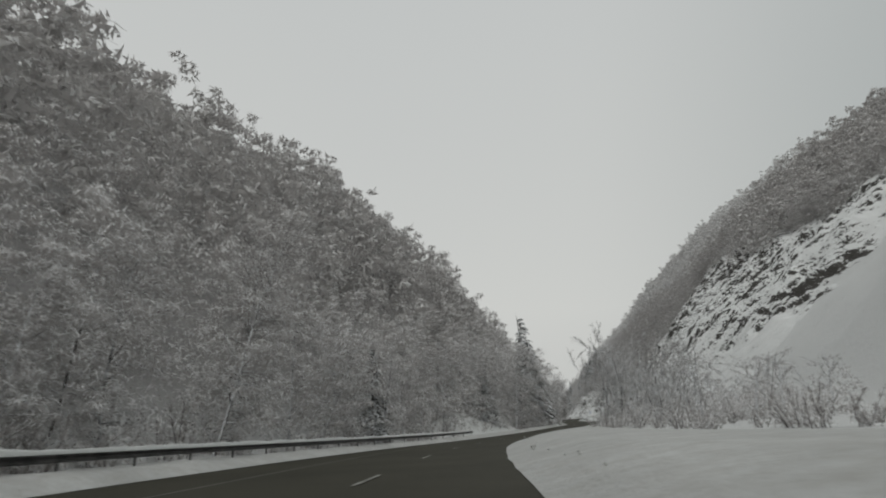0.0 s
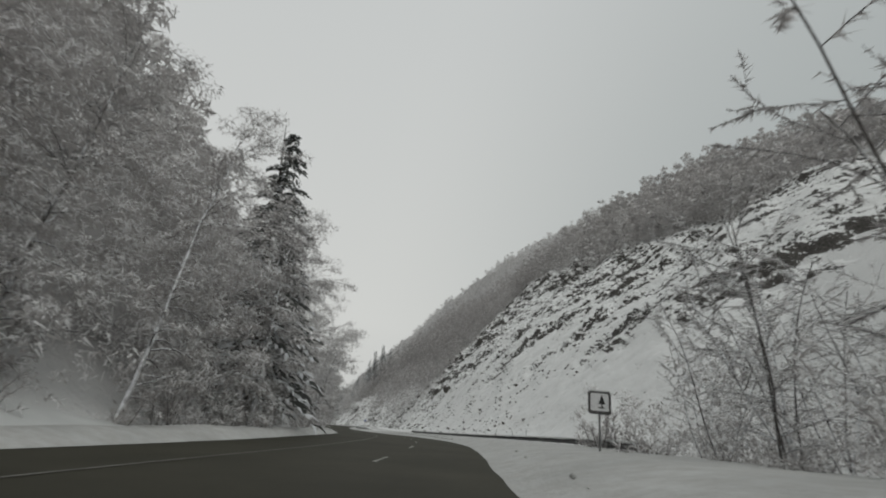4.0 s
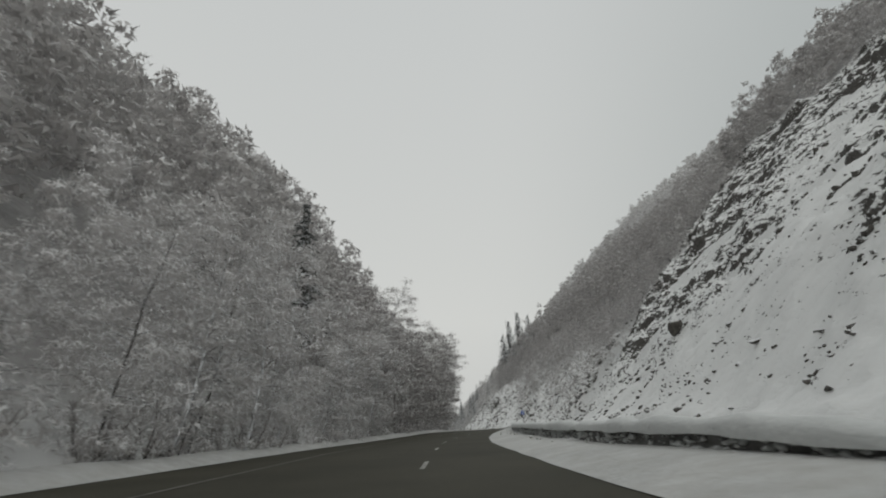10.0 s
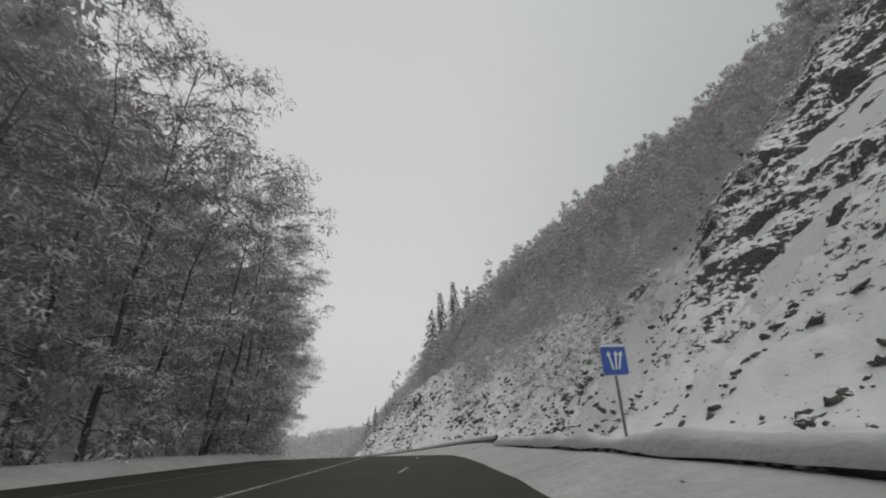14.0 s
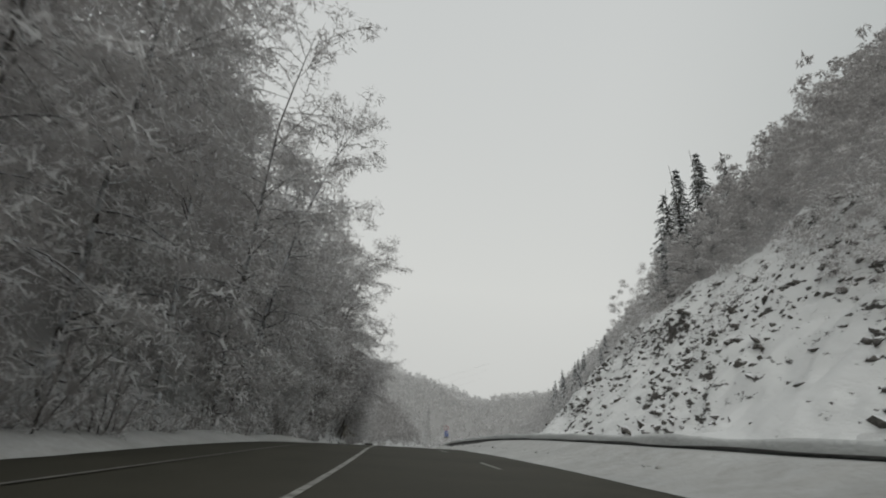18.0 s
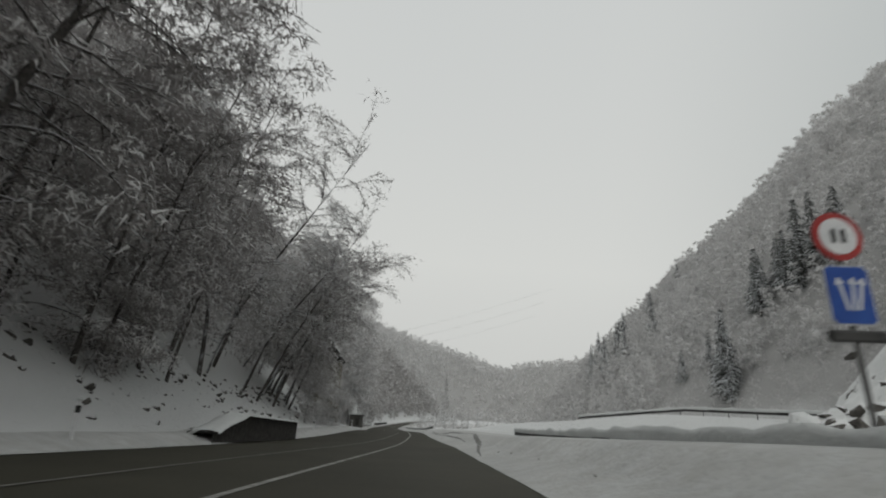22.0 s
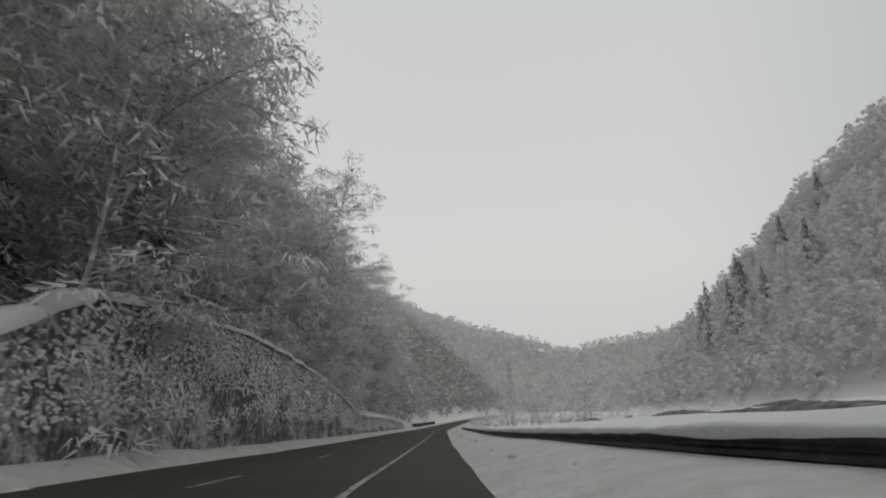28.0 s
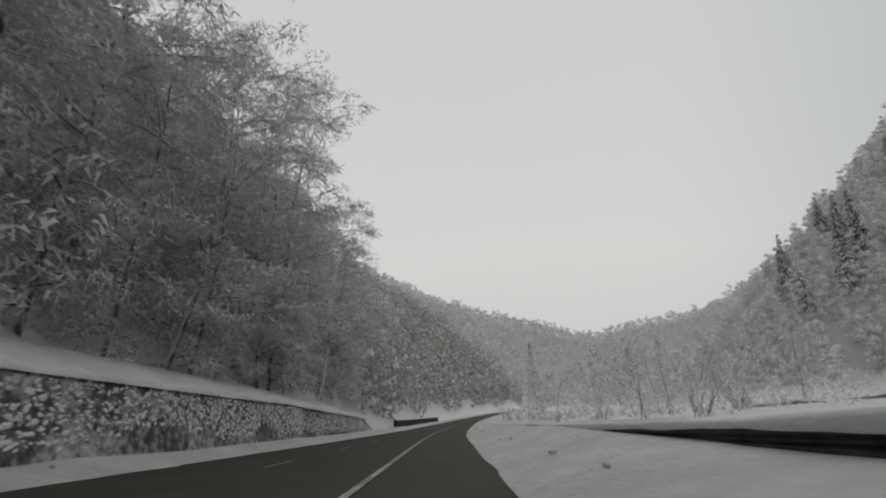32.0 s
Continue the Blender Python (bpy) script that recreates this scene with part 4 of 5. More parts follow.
x, y = scatter(390, 462, 30, 66, 3.4, 113, lambda s, l: (l > FOOT_R(s) + 9 + 0.12 * np.maximum(s - 420, 0) + 5 * np.sin(s / 5)) & (l < FOOT_R(s) + 30))
wood("thicket", x, y, BUSHES, M_TWIG, "frosted brush on the cut slope", (0.6, 1.6), seed=17, lift=3.0)
x, y = scatter(392, 464, 32, 66, 4.4, 114, lambda s, l: (l > FOOT_R(s) + 11 + 0.18 * np.maximum(s - 420, 0) + 4 * np.sin(s / 6)) & (l < FOOT_R(s) + 34))
wood("thicket", x, y, NEAR_CLUMPS, M_TWIG, "slender frosted trees on the cut slope", (0.25, 0.48), seed=18, lift=2.4)
x, y = scatter(735, 880, 12, 75, 5.5, 115)
wood("thicket", x, y, BUSHES, M_WHITENED_RIME, "frosted brush on the valley floor", (0.4, 1.0), seed=19)
x, y = scatter(62, 98, 9, 36, 2.8, 116, lambda s, l: l > 10)
wood("thicket", x, y, BUSHES, M_TWIG, "snow-laden thicket beside the bend", (0.5, 1.1), seed=20)
x, y = scatter(376, 545, 36, 200, 5.2, 105, lambda s, l: l > FOOT_R(s) + 44)
wood("ridge_woods", x, y, CLUMPS, M_SLOPEWOOD, "frosted woods above the cut slope", (0.6, 1.1), seed=5)
x, y = scatter(376, 545, 36, 90, 4.6, 111, lambda s, l: (l > FOOT_R(s) + 20 + 4 * np.sin(s / 9)) & (l < FOOT_R(s) + 45))
wood("ridge_woods", x, y, NEAR_CLUMPS, M_SLOPEWOOD, "frosted woods at the top of the cut slope", (0.4, 0.75), seed=15)
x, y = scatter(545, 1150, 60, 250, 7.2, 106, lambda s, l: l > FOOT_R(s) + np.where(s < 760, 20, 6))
wood("valley_woods", x, y, LIGHT_CLUMPS, M_FARWOOD, "frosted woods across the valley, paled for haze", (0.8, 1.35), seed=6)
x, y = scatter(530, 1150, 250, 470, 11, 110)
wood("valley_woods", x, y, LIGHT_CLUMPS, M_FARWOOD, "frosted woods high above the valley, paled for haze", (1.2, 2.0), seed=14)
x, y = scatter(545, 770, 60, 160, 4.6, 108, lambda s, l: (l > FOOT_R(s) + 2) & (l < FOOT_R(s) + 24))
wood("thicket", x, y, BUSHES, M_FARWOOD, "low frosted thicket at the foot of the valley side, paled for haze", (0.6, 1.5), seed=12)
x, y = scatter(97, 140, 9, 40, 2.6, 109, lambda s, l: l > 9.5 + 0.12 * (s - 97))
wood("thicket", x, y, BUSHES, M_TWIG, "snow-laden thicket beside the bend", (0.5, 1.1), seed=13)
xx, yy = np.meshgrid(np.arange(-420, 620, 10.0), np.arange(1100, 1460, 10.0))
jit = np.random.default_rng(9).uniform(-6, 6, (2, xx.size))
wood("valley_woods", xx.ravel() + jit[0], yy.ravel() + jit[1], FAR_CLUMPS, M_FARWOOD, "frosted woods closing the valley, paled for haze", (0.8, 1.3), seed=7)

# ---- rails, parapets ----
def post_mesh(height):
    bm = box_bm(0.10, 0.06, height, (0, 0, height / 2 - 0.3), 0.008)
    box_bm(0.14, 0.10, 0.05, (0, 0, height - 0.32), 0.006, bm)
    return from_bm("post", bm, M_STEEL)


POST = post_mesh(1.15)


def cap_profile(lat, top, wide, thick, seed):
    def rows(s):
        n = float(fbm(np.array([s / 1.3]), np.array([seed * 3.1]), 3, seed)[0])
        h, w = max(0.03, thick * (1 + 0.55 * n)), wide * (1 + 0.2 * n)
        c = float(lat(s))
        t = float(top(s))
        return [(c - w, t - 0.05 - 0.06 * n), (c - w * 0.95, t + h * 0.5), (c - w * 0.45, t + h), (c + w * 0.45, t + h * 1.02), (c + w * 0.95, t + h * 0.5), (c + w, t - 0.04)]
    return rows


def guard_rail(s0, s1, lat, top, label, seed, cap=0.14, side=1, gap=4.0, material=None):
    """W-beam rail on posts with a cap of snow. lat and top are functions of the distance along the road; side is +1 where the road lies to its left."""
    root = new("guard_rail")
    ss = np.arange(s0, s1 + 0.01, 1.0)
    wave = [(0.00, 0.0), (-0.07, 0.04), (-0.07, 0.09), (0.0, 0.14), (0.0, 0.18), (-0.07, 0.23), (-0.07, 0.28), (0.0, 0.32), (0.02, 0.32), (0.02, 0.0)]
    part("beam", sweep("beam", ss, lambda s: [(float(lat(s)) + side * a, float(top(s)) - 0.32 + b) for a, b in wave], material or M_DARKSTEEL, False), root)
    if cap:
        part("snow_cap", sweep("snow_cap", np.arange(s0, s1 + 0.01, 0.5), cap_profile(lambda s: float(lat(s)) + side * 0.02, top, 0.13, cap, seed), M_SNOW), root, "rounded cap of fresh snow")
    for s in np.arange(s0 + 1, s1, gap):
        p = at(s, float(lat(s)) + side * 0.08, float(top(s)) - 0.82)
        o = part("post", POST, root)
        o.matrix_basis = pose(p[0], p[1], p[2], 0, 0, math.degrees(heading(s)))
    return tagged(root, label, "guard rail", "guard rails along the road")


def parapet(s0, s1, lat, height, label, seed, cap=0.28, thick=0.22, face=None):
    """Low concrete roadside wall with a thick cap of snow and snow clinging to its face."""
    root = new("concrete_parapet")
    height = const(height) if isinstance(height, float) else height
    ss = np.arange(s0, s1 + 0.01, 1.0)
    body = lambda s: [(float(lat(s)) - thick * 1.5, 0.0), (float(lat(s)) - thick * 1.2, 0.18), (float(lat(s)) - thick * 0.8, 0.4), (float(lat(s)) - thick * 0.7, float(height(s))), (float(lat(s)) + thick, float(height(s))), (float(lat(s)) + thick, 0.0)]
    part("body", sweep("body", ss, body, face or M_CONCRETE, False), root)
    part("snow_cap", sweep("snow_cap", np.arange(s0, s1 + 0.01, 0.5), cap_profile(lat, height, thick * 1.5, cap, seed), M_SNOW), root, "thick cap of fresh snow")
    r = np.random.default_rng(seed)
    pieces = []
    for _ in range(int((s1 - s0) * 24)):
        s = r.uniform(s0, s1)
        c = at(s, float(lat(s)) - thick * 0.95, r.uniform(0.08, max(0.1, float(height(s)) - 0.05)))
        pieces.append(lump(c, 0.02 + 0.075 * r.uniform() ** 2, r))
    v, f = join(pieces)
    tagged(part("clinging_snow", mesh_of("clinging_snow", v, f, M_SNOW), root, "lumps of snow clinging to the face"), kind="stuff")
    return tagged(root, label, "parapet", "parapets along the road")


def const(v):
    return lambda s: v + 0 * s


guard_rail(-55, 86, lambda s: LEFT_EDGE(s) - 1.4, const(1.12), "long steel guard rail capped with snow at the wood's edge", 201, 0.16, -1)
guard_rail(113, 200, table("113:8.6 125:9.6 160:10.8 190:10.4 200:9.6"), const(0.92), "dark steel guard rail with thin snow before the rock face", 202, 0.07)
parapet(226, 352, table("228:5.4 240:4.7 262:4.0 310:4.0 352:5.2"), table("226:0.15 236:0.6 262:0.74 285:0.7 302:0.54 352:0.54"), "snow-capped concrete parapet below the rock face", 203)
guard_rail(354, 482, table("354:5.6 390:8.2 415:8.0 437:6.6 470:5.0 482:4.8"), const(0.92), "snow-laden grey guard rail below the cut slope", 204, 0.22, material=M_STEEL)
guard_rail(488, 534, table("488:5.2 510:6.4 534:8.0"), table("488:0.95 505:1.05 534:1.2"), "guard rail half buried in a snow ridge", 205, 0.28)
guard_rail(532, 580, table("532:41 556:36 580:29.5"), table("532:3.9 556:4.75 580:3.75"), "distant snow-capped rail of the side track", 209, 0.3)
guard_rail(600, 800, table("600:4.8 606:4.2 640:3.6 720:3.8 760:4.8 800:5.6"), table("600:1.2 604:0.98 609:0.80 700:0.76 714:0.64 800:0.62"), "dark wet guard rail with a raised bent end", 206, 0.11)
parapet(512, 527, table("512:-10.9 527:-10.4"), table("512:0.45 516:1.4 527:1.2"), "short dark concrete wall stub on the snow bank", 207, 0.12, 0.5, M_TAR)
parapet(806, 868, table("806:-12.5 868:-10.5"), 1.7, "low dark concrete wall at the bend", 208, 0.2, 0.3, M_TAR)


# ---- traffic signs ----
def sign_post(root, height, lean=0.0):
    v, f = tube([(0, 0, -0.7), (0, 0, height)], [0.038, 0.038], 10)
    part("post", mesh_of("post", v, f, M_STEEL), root)


def plate(name, w, h, material, root, z, y=0.0, bevel=0.03, label=""):
    bm = bmesh.new()
    box_bm(w, 0.025, h, (0, y, z), 0, bm)
    edges = [e for e in bm.edges if abs(e.verts[0].co.y - e.verts[1].co.y) > 0.01]
    bmesh.ops.bevel(bm, geom=edges, offset=bevel, segments=3, affect="EDGES")
    return part(name, from_bm(name, bm, material), root, label)


def disc(name, r0, material, root, z, y, depth=0.02, label=""):
    bm = bmesh.new()
    bmesh.ops.create_cone(bm, cap_ends=True, segments=40, radius1=r0, radius2=r0, depth=depth, matrix=Matrix.Translation((0, y, z)) @ Matrix.Rotation(radians(90), 4, "X"))
    return part(name, from_bm(name, bm, material), root, label)


def set_beside(root, s, lat, up, turn=0.0, tilt=(0, 0)):
    p = at(s, lat, up)
    root.matrix_basis = pose(p[0], p[1], p[2], tilt[0], tilt[1], math.degrees(heading(s)) + turn)


def rest_sign():
    root = new("traffic_sign")
    sign_post(root, 2.25)
    panel = plate("panel", 0.86, 0.86, M_DARKSTEEL, root, 1.85, -0.05, 0.05, "dark-rimmed square panel")
    plate("field", 0.68, 0.66, M_WHITE, panel, 1.87, -0.068, 0.03, "snow-dusted white field")
    bm = bmesh.new()
    bmesh.ops.create_cone(bm, cap_ends=True, segments=9, radius1=0.13, radius2=0.0, depth=0.36, matrix=Matrix.Translation((0.08, -0.088, 1.98)) @ Matrix.Diagonal((1, 0.05, 1, 1)))
    box_bm(0.05, 0.012, 0.14, (0.08, -0.088, 1.74), 0, bm)
    box_bm(0.26, 0.012, 0.035, (0.06, -0.088, 1.66), 0, bm)
    part("pictogram", from_bm("pictogram", bm, M_BLACK), panel, "black tree and bench symbol")
    plate("snow_dust", 0.84, 0.05, M_SNOW, root, 2.29, -0.05, 0.02, "line of snow on the top edge")
    set_beside(root, 112, 6.6, 0.45, -6, (0, 3))
    return tagged(root, "square rest-place sign with a tree symbol on a leaning post", "traffic sign", "signs by the road")


def arrows(root, z, scale=1.0):
    for x, lean_ in ((-0.10, -10), (0.04, 6), (0.15, 14)):
        bm = bmesh.new()
        box_bm(0.045 * scale, 0.012, 0.42 * scale, (0, 0, 0), 0, bm)
        bmesh.ops.create_cone(bm, cap_ends=True, segments=3, radius1=0.08 * scale, radius2=0.0, depth=0.12 * scale, matrix=Matrix.Translation((0, 0, 0.24 * scale)) @ Matrix.Diagonal((1, 0.08, 1, 1)))
        bm.transform(Matrix.Translation((x * scale, -0.07, z)) @ Matrix.Rotation(radians(lean_), 4, "Y"))
        part("lane_arrow", from_bm("lane_arrow", bm, M_WHITE), root, "white lane arrow")


def lane_sign(s, lat, up, height, turn=0.0):
    root = new("traffic_sign")
    sign_post(root, height)
    plate("rim", 0.74, 0.80, M_WHITE, root, height - 0.35, -0.04, 0.05, "white rim")
    panel = plate("panel", 0.70, 0.76, M_BLUE, root, height - 0.35, -0.052, 0.04, "blue panel")
    arrows(panel, height - 0.38)
    plate("snow_line", 0.70, 0.06, M_SNOW, root, height + 0.08, -0.03, 0.02, "snow on the top edge")
    set_beside(root, s, lat, up, turn)
    return tagged(root, "blue lane-ahead sign with white arrows behind the parapet", "traffic sign", "signs by the road")


def double_sign():
    root = new("traffic_sign")
    sign_post(root, 3.75)
    disc("rim", 0.36, M_RED, root, 3.35, -0.05, 0.03, "dull red rim")
    disc("face", 0.27, M_WHITE, root, 3.35, -0.068, 0.02, "snow-dusted white face")
    bm = box_bm(0.07, 0.012, 0.20, (-0.07, -0.082, 3.35), 0.004)
    box_bm(0.07, 0.012, 0.20, (0.07, -0.082, 3.35), 0.004, bm)
    part("symbol", from_bm("symbol", bm, M_BLACK), root, "dark symbol of two vehicles")
    plate("panel_rim", 0.64, 0.84, M_WHITE, root, 2.50, -0.045, 0.05, "snowy rim")
    panel = plate("panel", 0.60, 0.80, M_BLUE, root, 2.50, -0.058, 0.04, "blue lane panel")
    arrows(panel, 2.48, 0.95)
    bm = box_bm(0.80, 0.10, 0.16, (0.0, -0.05, 1.93), 0.03)
    part("tag", from_bm("tag", bm, M_DARKSTEEL), root, "dark plate below the panel")
    set_beside(root, 492.6, 5.7, 0.45, 0, (0, -1))
    return tagged(root, "round red-rimmed sign above a blue lane panel", "traffic sign", "signs by the road")


rest_sign()
lane_sign(334.2, 5.3, 0.3, 2.75)
double_sign()


def marker_post(s, lat):
    root = new("marker_post")
    bm = box_bm(0.14, 0.06, 1.3, (0, 0, 0.45), 0.015)
    part("post", from_bm("post", bm, M_WHITE), root)
    bm = box_bm(0.145, 0.066, 0.22, (0, 0, 0.85), 0.004)
    part("band", from_bm("band", bm, M_BLACK), root, "black band")
    part("snow_hat", from_bm("snow_hat", box_bm(0.2, 0.14, 0.12, (0, 0, 1.15), 0.04), M_SNOW), root, "small hat of snow")
    set_beside(root, s, lat, 0.3)
    return tagged(root, "white roadside marker post with a black band", "marker post", "marker posts by the road")


for s, lat in ((503, -11.2), (486, -12.0), (540, -11.0), (577, -10.6), (771, -12.0)):
    marker_post(s, lat)


# ---- substation tower, shed, wires ----
def gable_bm(w, d, eave, peak):
    """Walls and gable ends of a building w wide (x), d deep (y)."""
    bm = bmesh.new()
    pts = [(-w / 2, 0, -1), (w / 2, 0, -1), (w / 2, 0, eave), (0, 0, peak), (-w / 2, 0, eave)]
    a = [bm.verts.new(p) for p in pts]
    b = [bm.verts.new((p[0], d, p[2])) for p in pts]
    bm.faces.new(a)
    bm.faces.new(b[::-1])
    for i in range(5):
        bm.faces.new((a[i], b[i], b[(i + 1) % 5], a[(i + 1) % 5]))
    bmesh.ops.recalc_face_normals(bm, faces=bm.faces)
    return bm


def slab(p, q, thick, depth, y0):
    """A roof slab from p to q in the xz plane, with depth along y."""
    bm = bmesh.new()
    n = Vector((-(q[1] - p[1]), 0, q[0] - p[0])).normalized() * thick
    base = [Vector((p[0], y0, p[1])), Vector((q[0], y0, q[1])), Vector((q[0], y0 + depth, q[1])), Vector((p[0], y0 + depth, p[1]))]
    lo = [bm.verts.new(v) for v in base]
    hi = [bm.verts.new(v + n) for v in base]
    bm.faces.new(lo[::-1])
    bm.faces.new(hi)
    for i in range(4):
        bm.faces.new((lo[i], lo[(i + 1) % 4], hi[(i + 1) % 4], hi[i]))
    bmesh.ops.recalc_face_normals(bm, faces=bm.faces)
    bmesh.ops.bevel(bm, geom=list(bm.edges), offset=min(0.03, thick * 0.3), segments=2, affect="EDGES")
    return bm


def substation():
    root = new("substation_tower")
    w, d, eave, peak = 6.2, 5.0, 11.4, 14.4
    part("wall", from_bm("wall", gable_bm(w, d, eave, peak), M_PLASTER), root, "blotched, peeling plaster wall")
    for sgn in (-1, 1):
        ends = ((0, peak + 0.02), (sgn * (w / 2 + 0.55), eave - 0.5))
        p, q = ends if sgn > 0 else ends[::-1]
        roof = part("roof", from_bm("roof", slab(p, q, 0.16, d + 1.2, -0.7), M_TAR), root, "dark board roof")
        lift = lambda e: (e[0], e[1] + 0.19)
        part("roof_snow", from_bm("roof_snow", slab(lift(p), lift(q), 0.22, d + 1.25, -0.75), M_SNOW), roof, "layer of snow on the roof")
    boards = part("gable_cladding", from_bm("gable_cladding", gable_bm(w * 0.98, 0.06, eave + 0.1, peak - 0.08), M_TAR), root, "dark damp gable")
    for v in boards.data.vertices:
        v.co.y -= 0.08
        if v.co.z < 0:
            v.co.z = 11.1
    for x, z, sx, sz in ((0.9, 2.7, 0.34, 0.42), (-0.6, 3.0, 0.30, 0.46), (-1.7, 2.6, 0.30, 0.40)):
        window = part("window", from_bm("window", box_bm(sx, 0.08, sz, (x, -0.03, z), 0.02), M_BLACK), root, "small dark opening")
        part("sill", from_bm("sill", box_bm(sx + 0.14, 0.16, 0.08, (x, -0.06, z - sz / 2), 0.02), M_SNOW), window, "snowy sill")
    part("door", from_bm("door", box_bm(1.2, 0.08, 2.1, (-1.4, -0.05, 0.95), 0.02), M_BIN), root, "rusted steel door")
    part("plinth", from_bm("plinth", box_bm(6.2, 1.3, 0.9, (-0.5, -0.75, 0.2), 0.05), M_TAR), root, "dark concrete plinth")
    part("plinth_snow", from_bm("plinth_snow", box_bm(6.3, 1.4, 0.22, (-0.5, -0.78, 0.78), 0.08), M_SNOW), root, "snow on the plinth")
    for x, z in ((0.4, 14.0), (1.7, 12.7), (3.3, 11.3)):
        v, f = tube([(x, -0.1, z), (x + 0.15, -0.55, z + 0.08), (x + 0.35, -1.0, z + 0.1)], [0.05, 0.06, 0.05], 8)
        part("insulator", mesh_of("insulator", v, f, M_WIRE), root, "frosted insulator")
    v, f = tube([(0.1, -0.15, 12.6), (-0.3, -0.2, 11.6), (0.2, -0.2, 10.4), (0.9, -0.18, 10.7), (1.1, -0.15, 11.2)], [0.035] * 5, 6)
    part("cable", mesh_of("cable", v, f, M_BLACK), root, "loose black cable")
    set_beside(root, 602.6, -18.2, 1.0, 9)
    root.matrix_basis = root.matrix_basis @ Matrix.Diagonal((0.85, 0.80, 1.16, 1))
    return tagged(root, "derelict plastered substation tower with a snowy gable roof", "substation")


tower = substation()


def kiosk():
    root = new("metal_shed")
    part("body", from_bm("body", box_bm(2.7, 2.2, 3.0, (0, 1.1, 1.35), 0.04), M_BIN), root, "grey-brown sheet metal body")
    part("door", from_bm("door", box_bm(0.95, 0.06, 2.1, (0.65, -0.02, 1.15), 0.02), M_TAR), root, "dark door")
    part("roof", from_bm("roof", box_bm(3.3, 2.8, 0.14, (0.1, 1.0, 2.93), 0.03), M_TAR), root, "flat overhanging roof")
    part("roof_snow", from_bm("roof_snow", box_bm(3.35, 2.85, 0.2, (0.1, 1.0, 3.09), 0.08), M_SNOW), root, "layer of snow on the roof")
    set_beside(root, 600.3, -11.7, 0.2, -16)
    root.matrix_basis = root.matrix_basis @ Matrix.Diagonal((0.86, 0.86, 0.9, 1))
    return tagged(root, "small sheet-metal shed with a snowy flat roof", "shed")


kiosk()


def wire(a, b, sag, name="power_line"):
    pts = [tuple(np.array(a) * (1 - u) + np.array(b) * u - np.array((0, 0, 4 * sag * u * (1 - u)))) for u in np.linspace(0, 1, 18)]
    v, f = tube(pts, [0.013] * 18, 5)
    return tagged(part(name, mesh_of(name, v, f, M_WIRE)), "frosted overhead power line across the road", "power line", "power lines")


bpy.context.view_layer.update()
for k, (x, z) in enumerate(((0.75, 14.1), (2.05, 12.8), (3.65, 11.4))):
    a = tower.matrix_basis @ Vector((x, -1.0, z))
    b = at(610 + 3 * k, 35.0 - 1.5 * k, 36.0 - 3.0 * k)
    wire(tuple(a), tuple(b), 0.9)


def pylon(x, y, height):
    """Far lattice pylon."""
    root = new("lattice_pylon")
    z = float(ground(np.array([x]), np.array([y]))[0])
    w = lambda u: 3.2 * (1 - u) + 0.5
    levels = np.linspace(0, 1, 9)
    for cx, cy in ((-1, -1), (1, -1), (1, 1), (-1, 1)):
        v, f = tube([(cx * w(u), cy * w(u), u * height - (2 if u == 0 else 0)) for u in levels], [0.2] * 9, 4)
        part("leg", mesh_of("leg", v, f, M_WIRE), root)
    braces = []
    for a, b in zip(levels[:-1], levels[1:]):
        for (ax, ay), (bx, by) in (((-1, -1), (1, -1)), ((1, -1), (1, 1)), ((1, 1), (-1, 1)), ((-1, 1), (-1, -1))):
            braces.append(tube([(ax * w(a), ay * w(a), a * height), (bx * w(b), by * w(b), b * height)], [0.1, 0.1], 3))
            braces.append(tube([(bx * w(a), by * w(a), a * height), (ax * w(b), ay * w(b), b * height)], [0.1, 0.1], 3))
    v, f = join(braces)
    part("bracing", mesh_of("bracing", v, f, M_WIRE), root)
    for u, reach in ((0.72, 7), (0.84, 6), (0.95, 5)):
        v, f = tube([(-reach, 0, u * height), (0, 0, u * height + 1), (reach, 0, u * height)], [0.12, 0.25, 0.12], 4)
        part("crossarm", mesh_of("crossarm", v, f, M_WIRE), root)
    root.matrix_basis = pose(x, y, z, 0, 0, 30)
    return tagged(root, "pale lattice pylon far up the valley", "pylon")


pylon(84, 1065, 46)


# ---- retaining wall of rubble ----
WALL_TOP = table("615:0.15 618:0.9 628.5:6.1 634:6.8 645:7.6 655:7.4 664:6.9 672:6.1 679:5.3 691:3.5 700:3.0 716:3.2 745:3.2 778:2.2 784:0.4")
WALL_LAT = table("613:-12.5 640:-12.9 784:-12.9")


def wall_base(s):
    t, c = float(WALL_TOP(s)), float(WALL_LAT(s))
    return [(c + 0.22 - 0.07 * t * u, -0.4 + (t + 0.4) * u) for u in np.linspace(0, 1, 7)] + [(c - 0.9 - 0.07 * t, t), (c - 0.9, -0.4)]


retaining = new("wall_retaining")
tagged(retaining, "tall rubble retaining wall with snow in its joints", "wall", kind="structure")
part("core", sweep("core", np.arange(613, 785, 1.0), wall_base, M_BLOWN), retaining, "stained render over rubble")
part("coping_snow", sweep("coping_snow", np.arange(613, 785, 0.6), cap_profile(lambda s: WALL_LAT(s) - 0.45 - 0.07 * WALL_TOP(s), WALL_TOP, 0.8, 0.42, 301), M_SNOW), retaining, "thick line of snow on the coping")


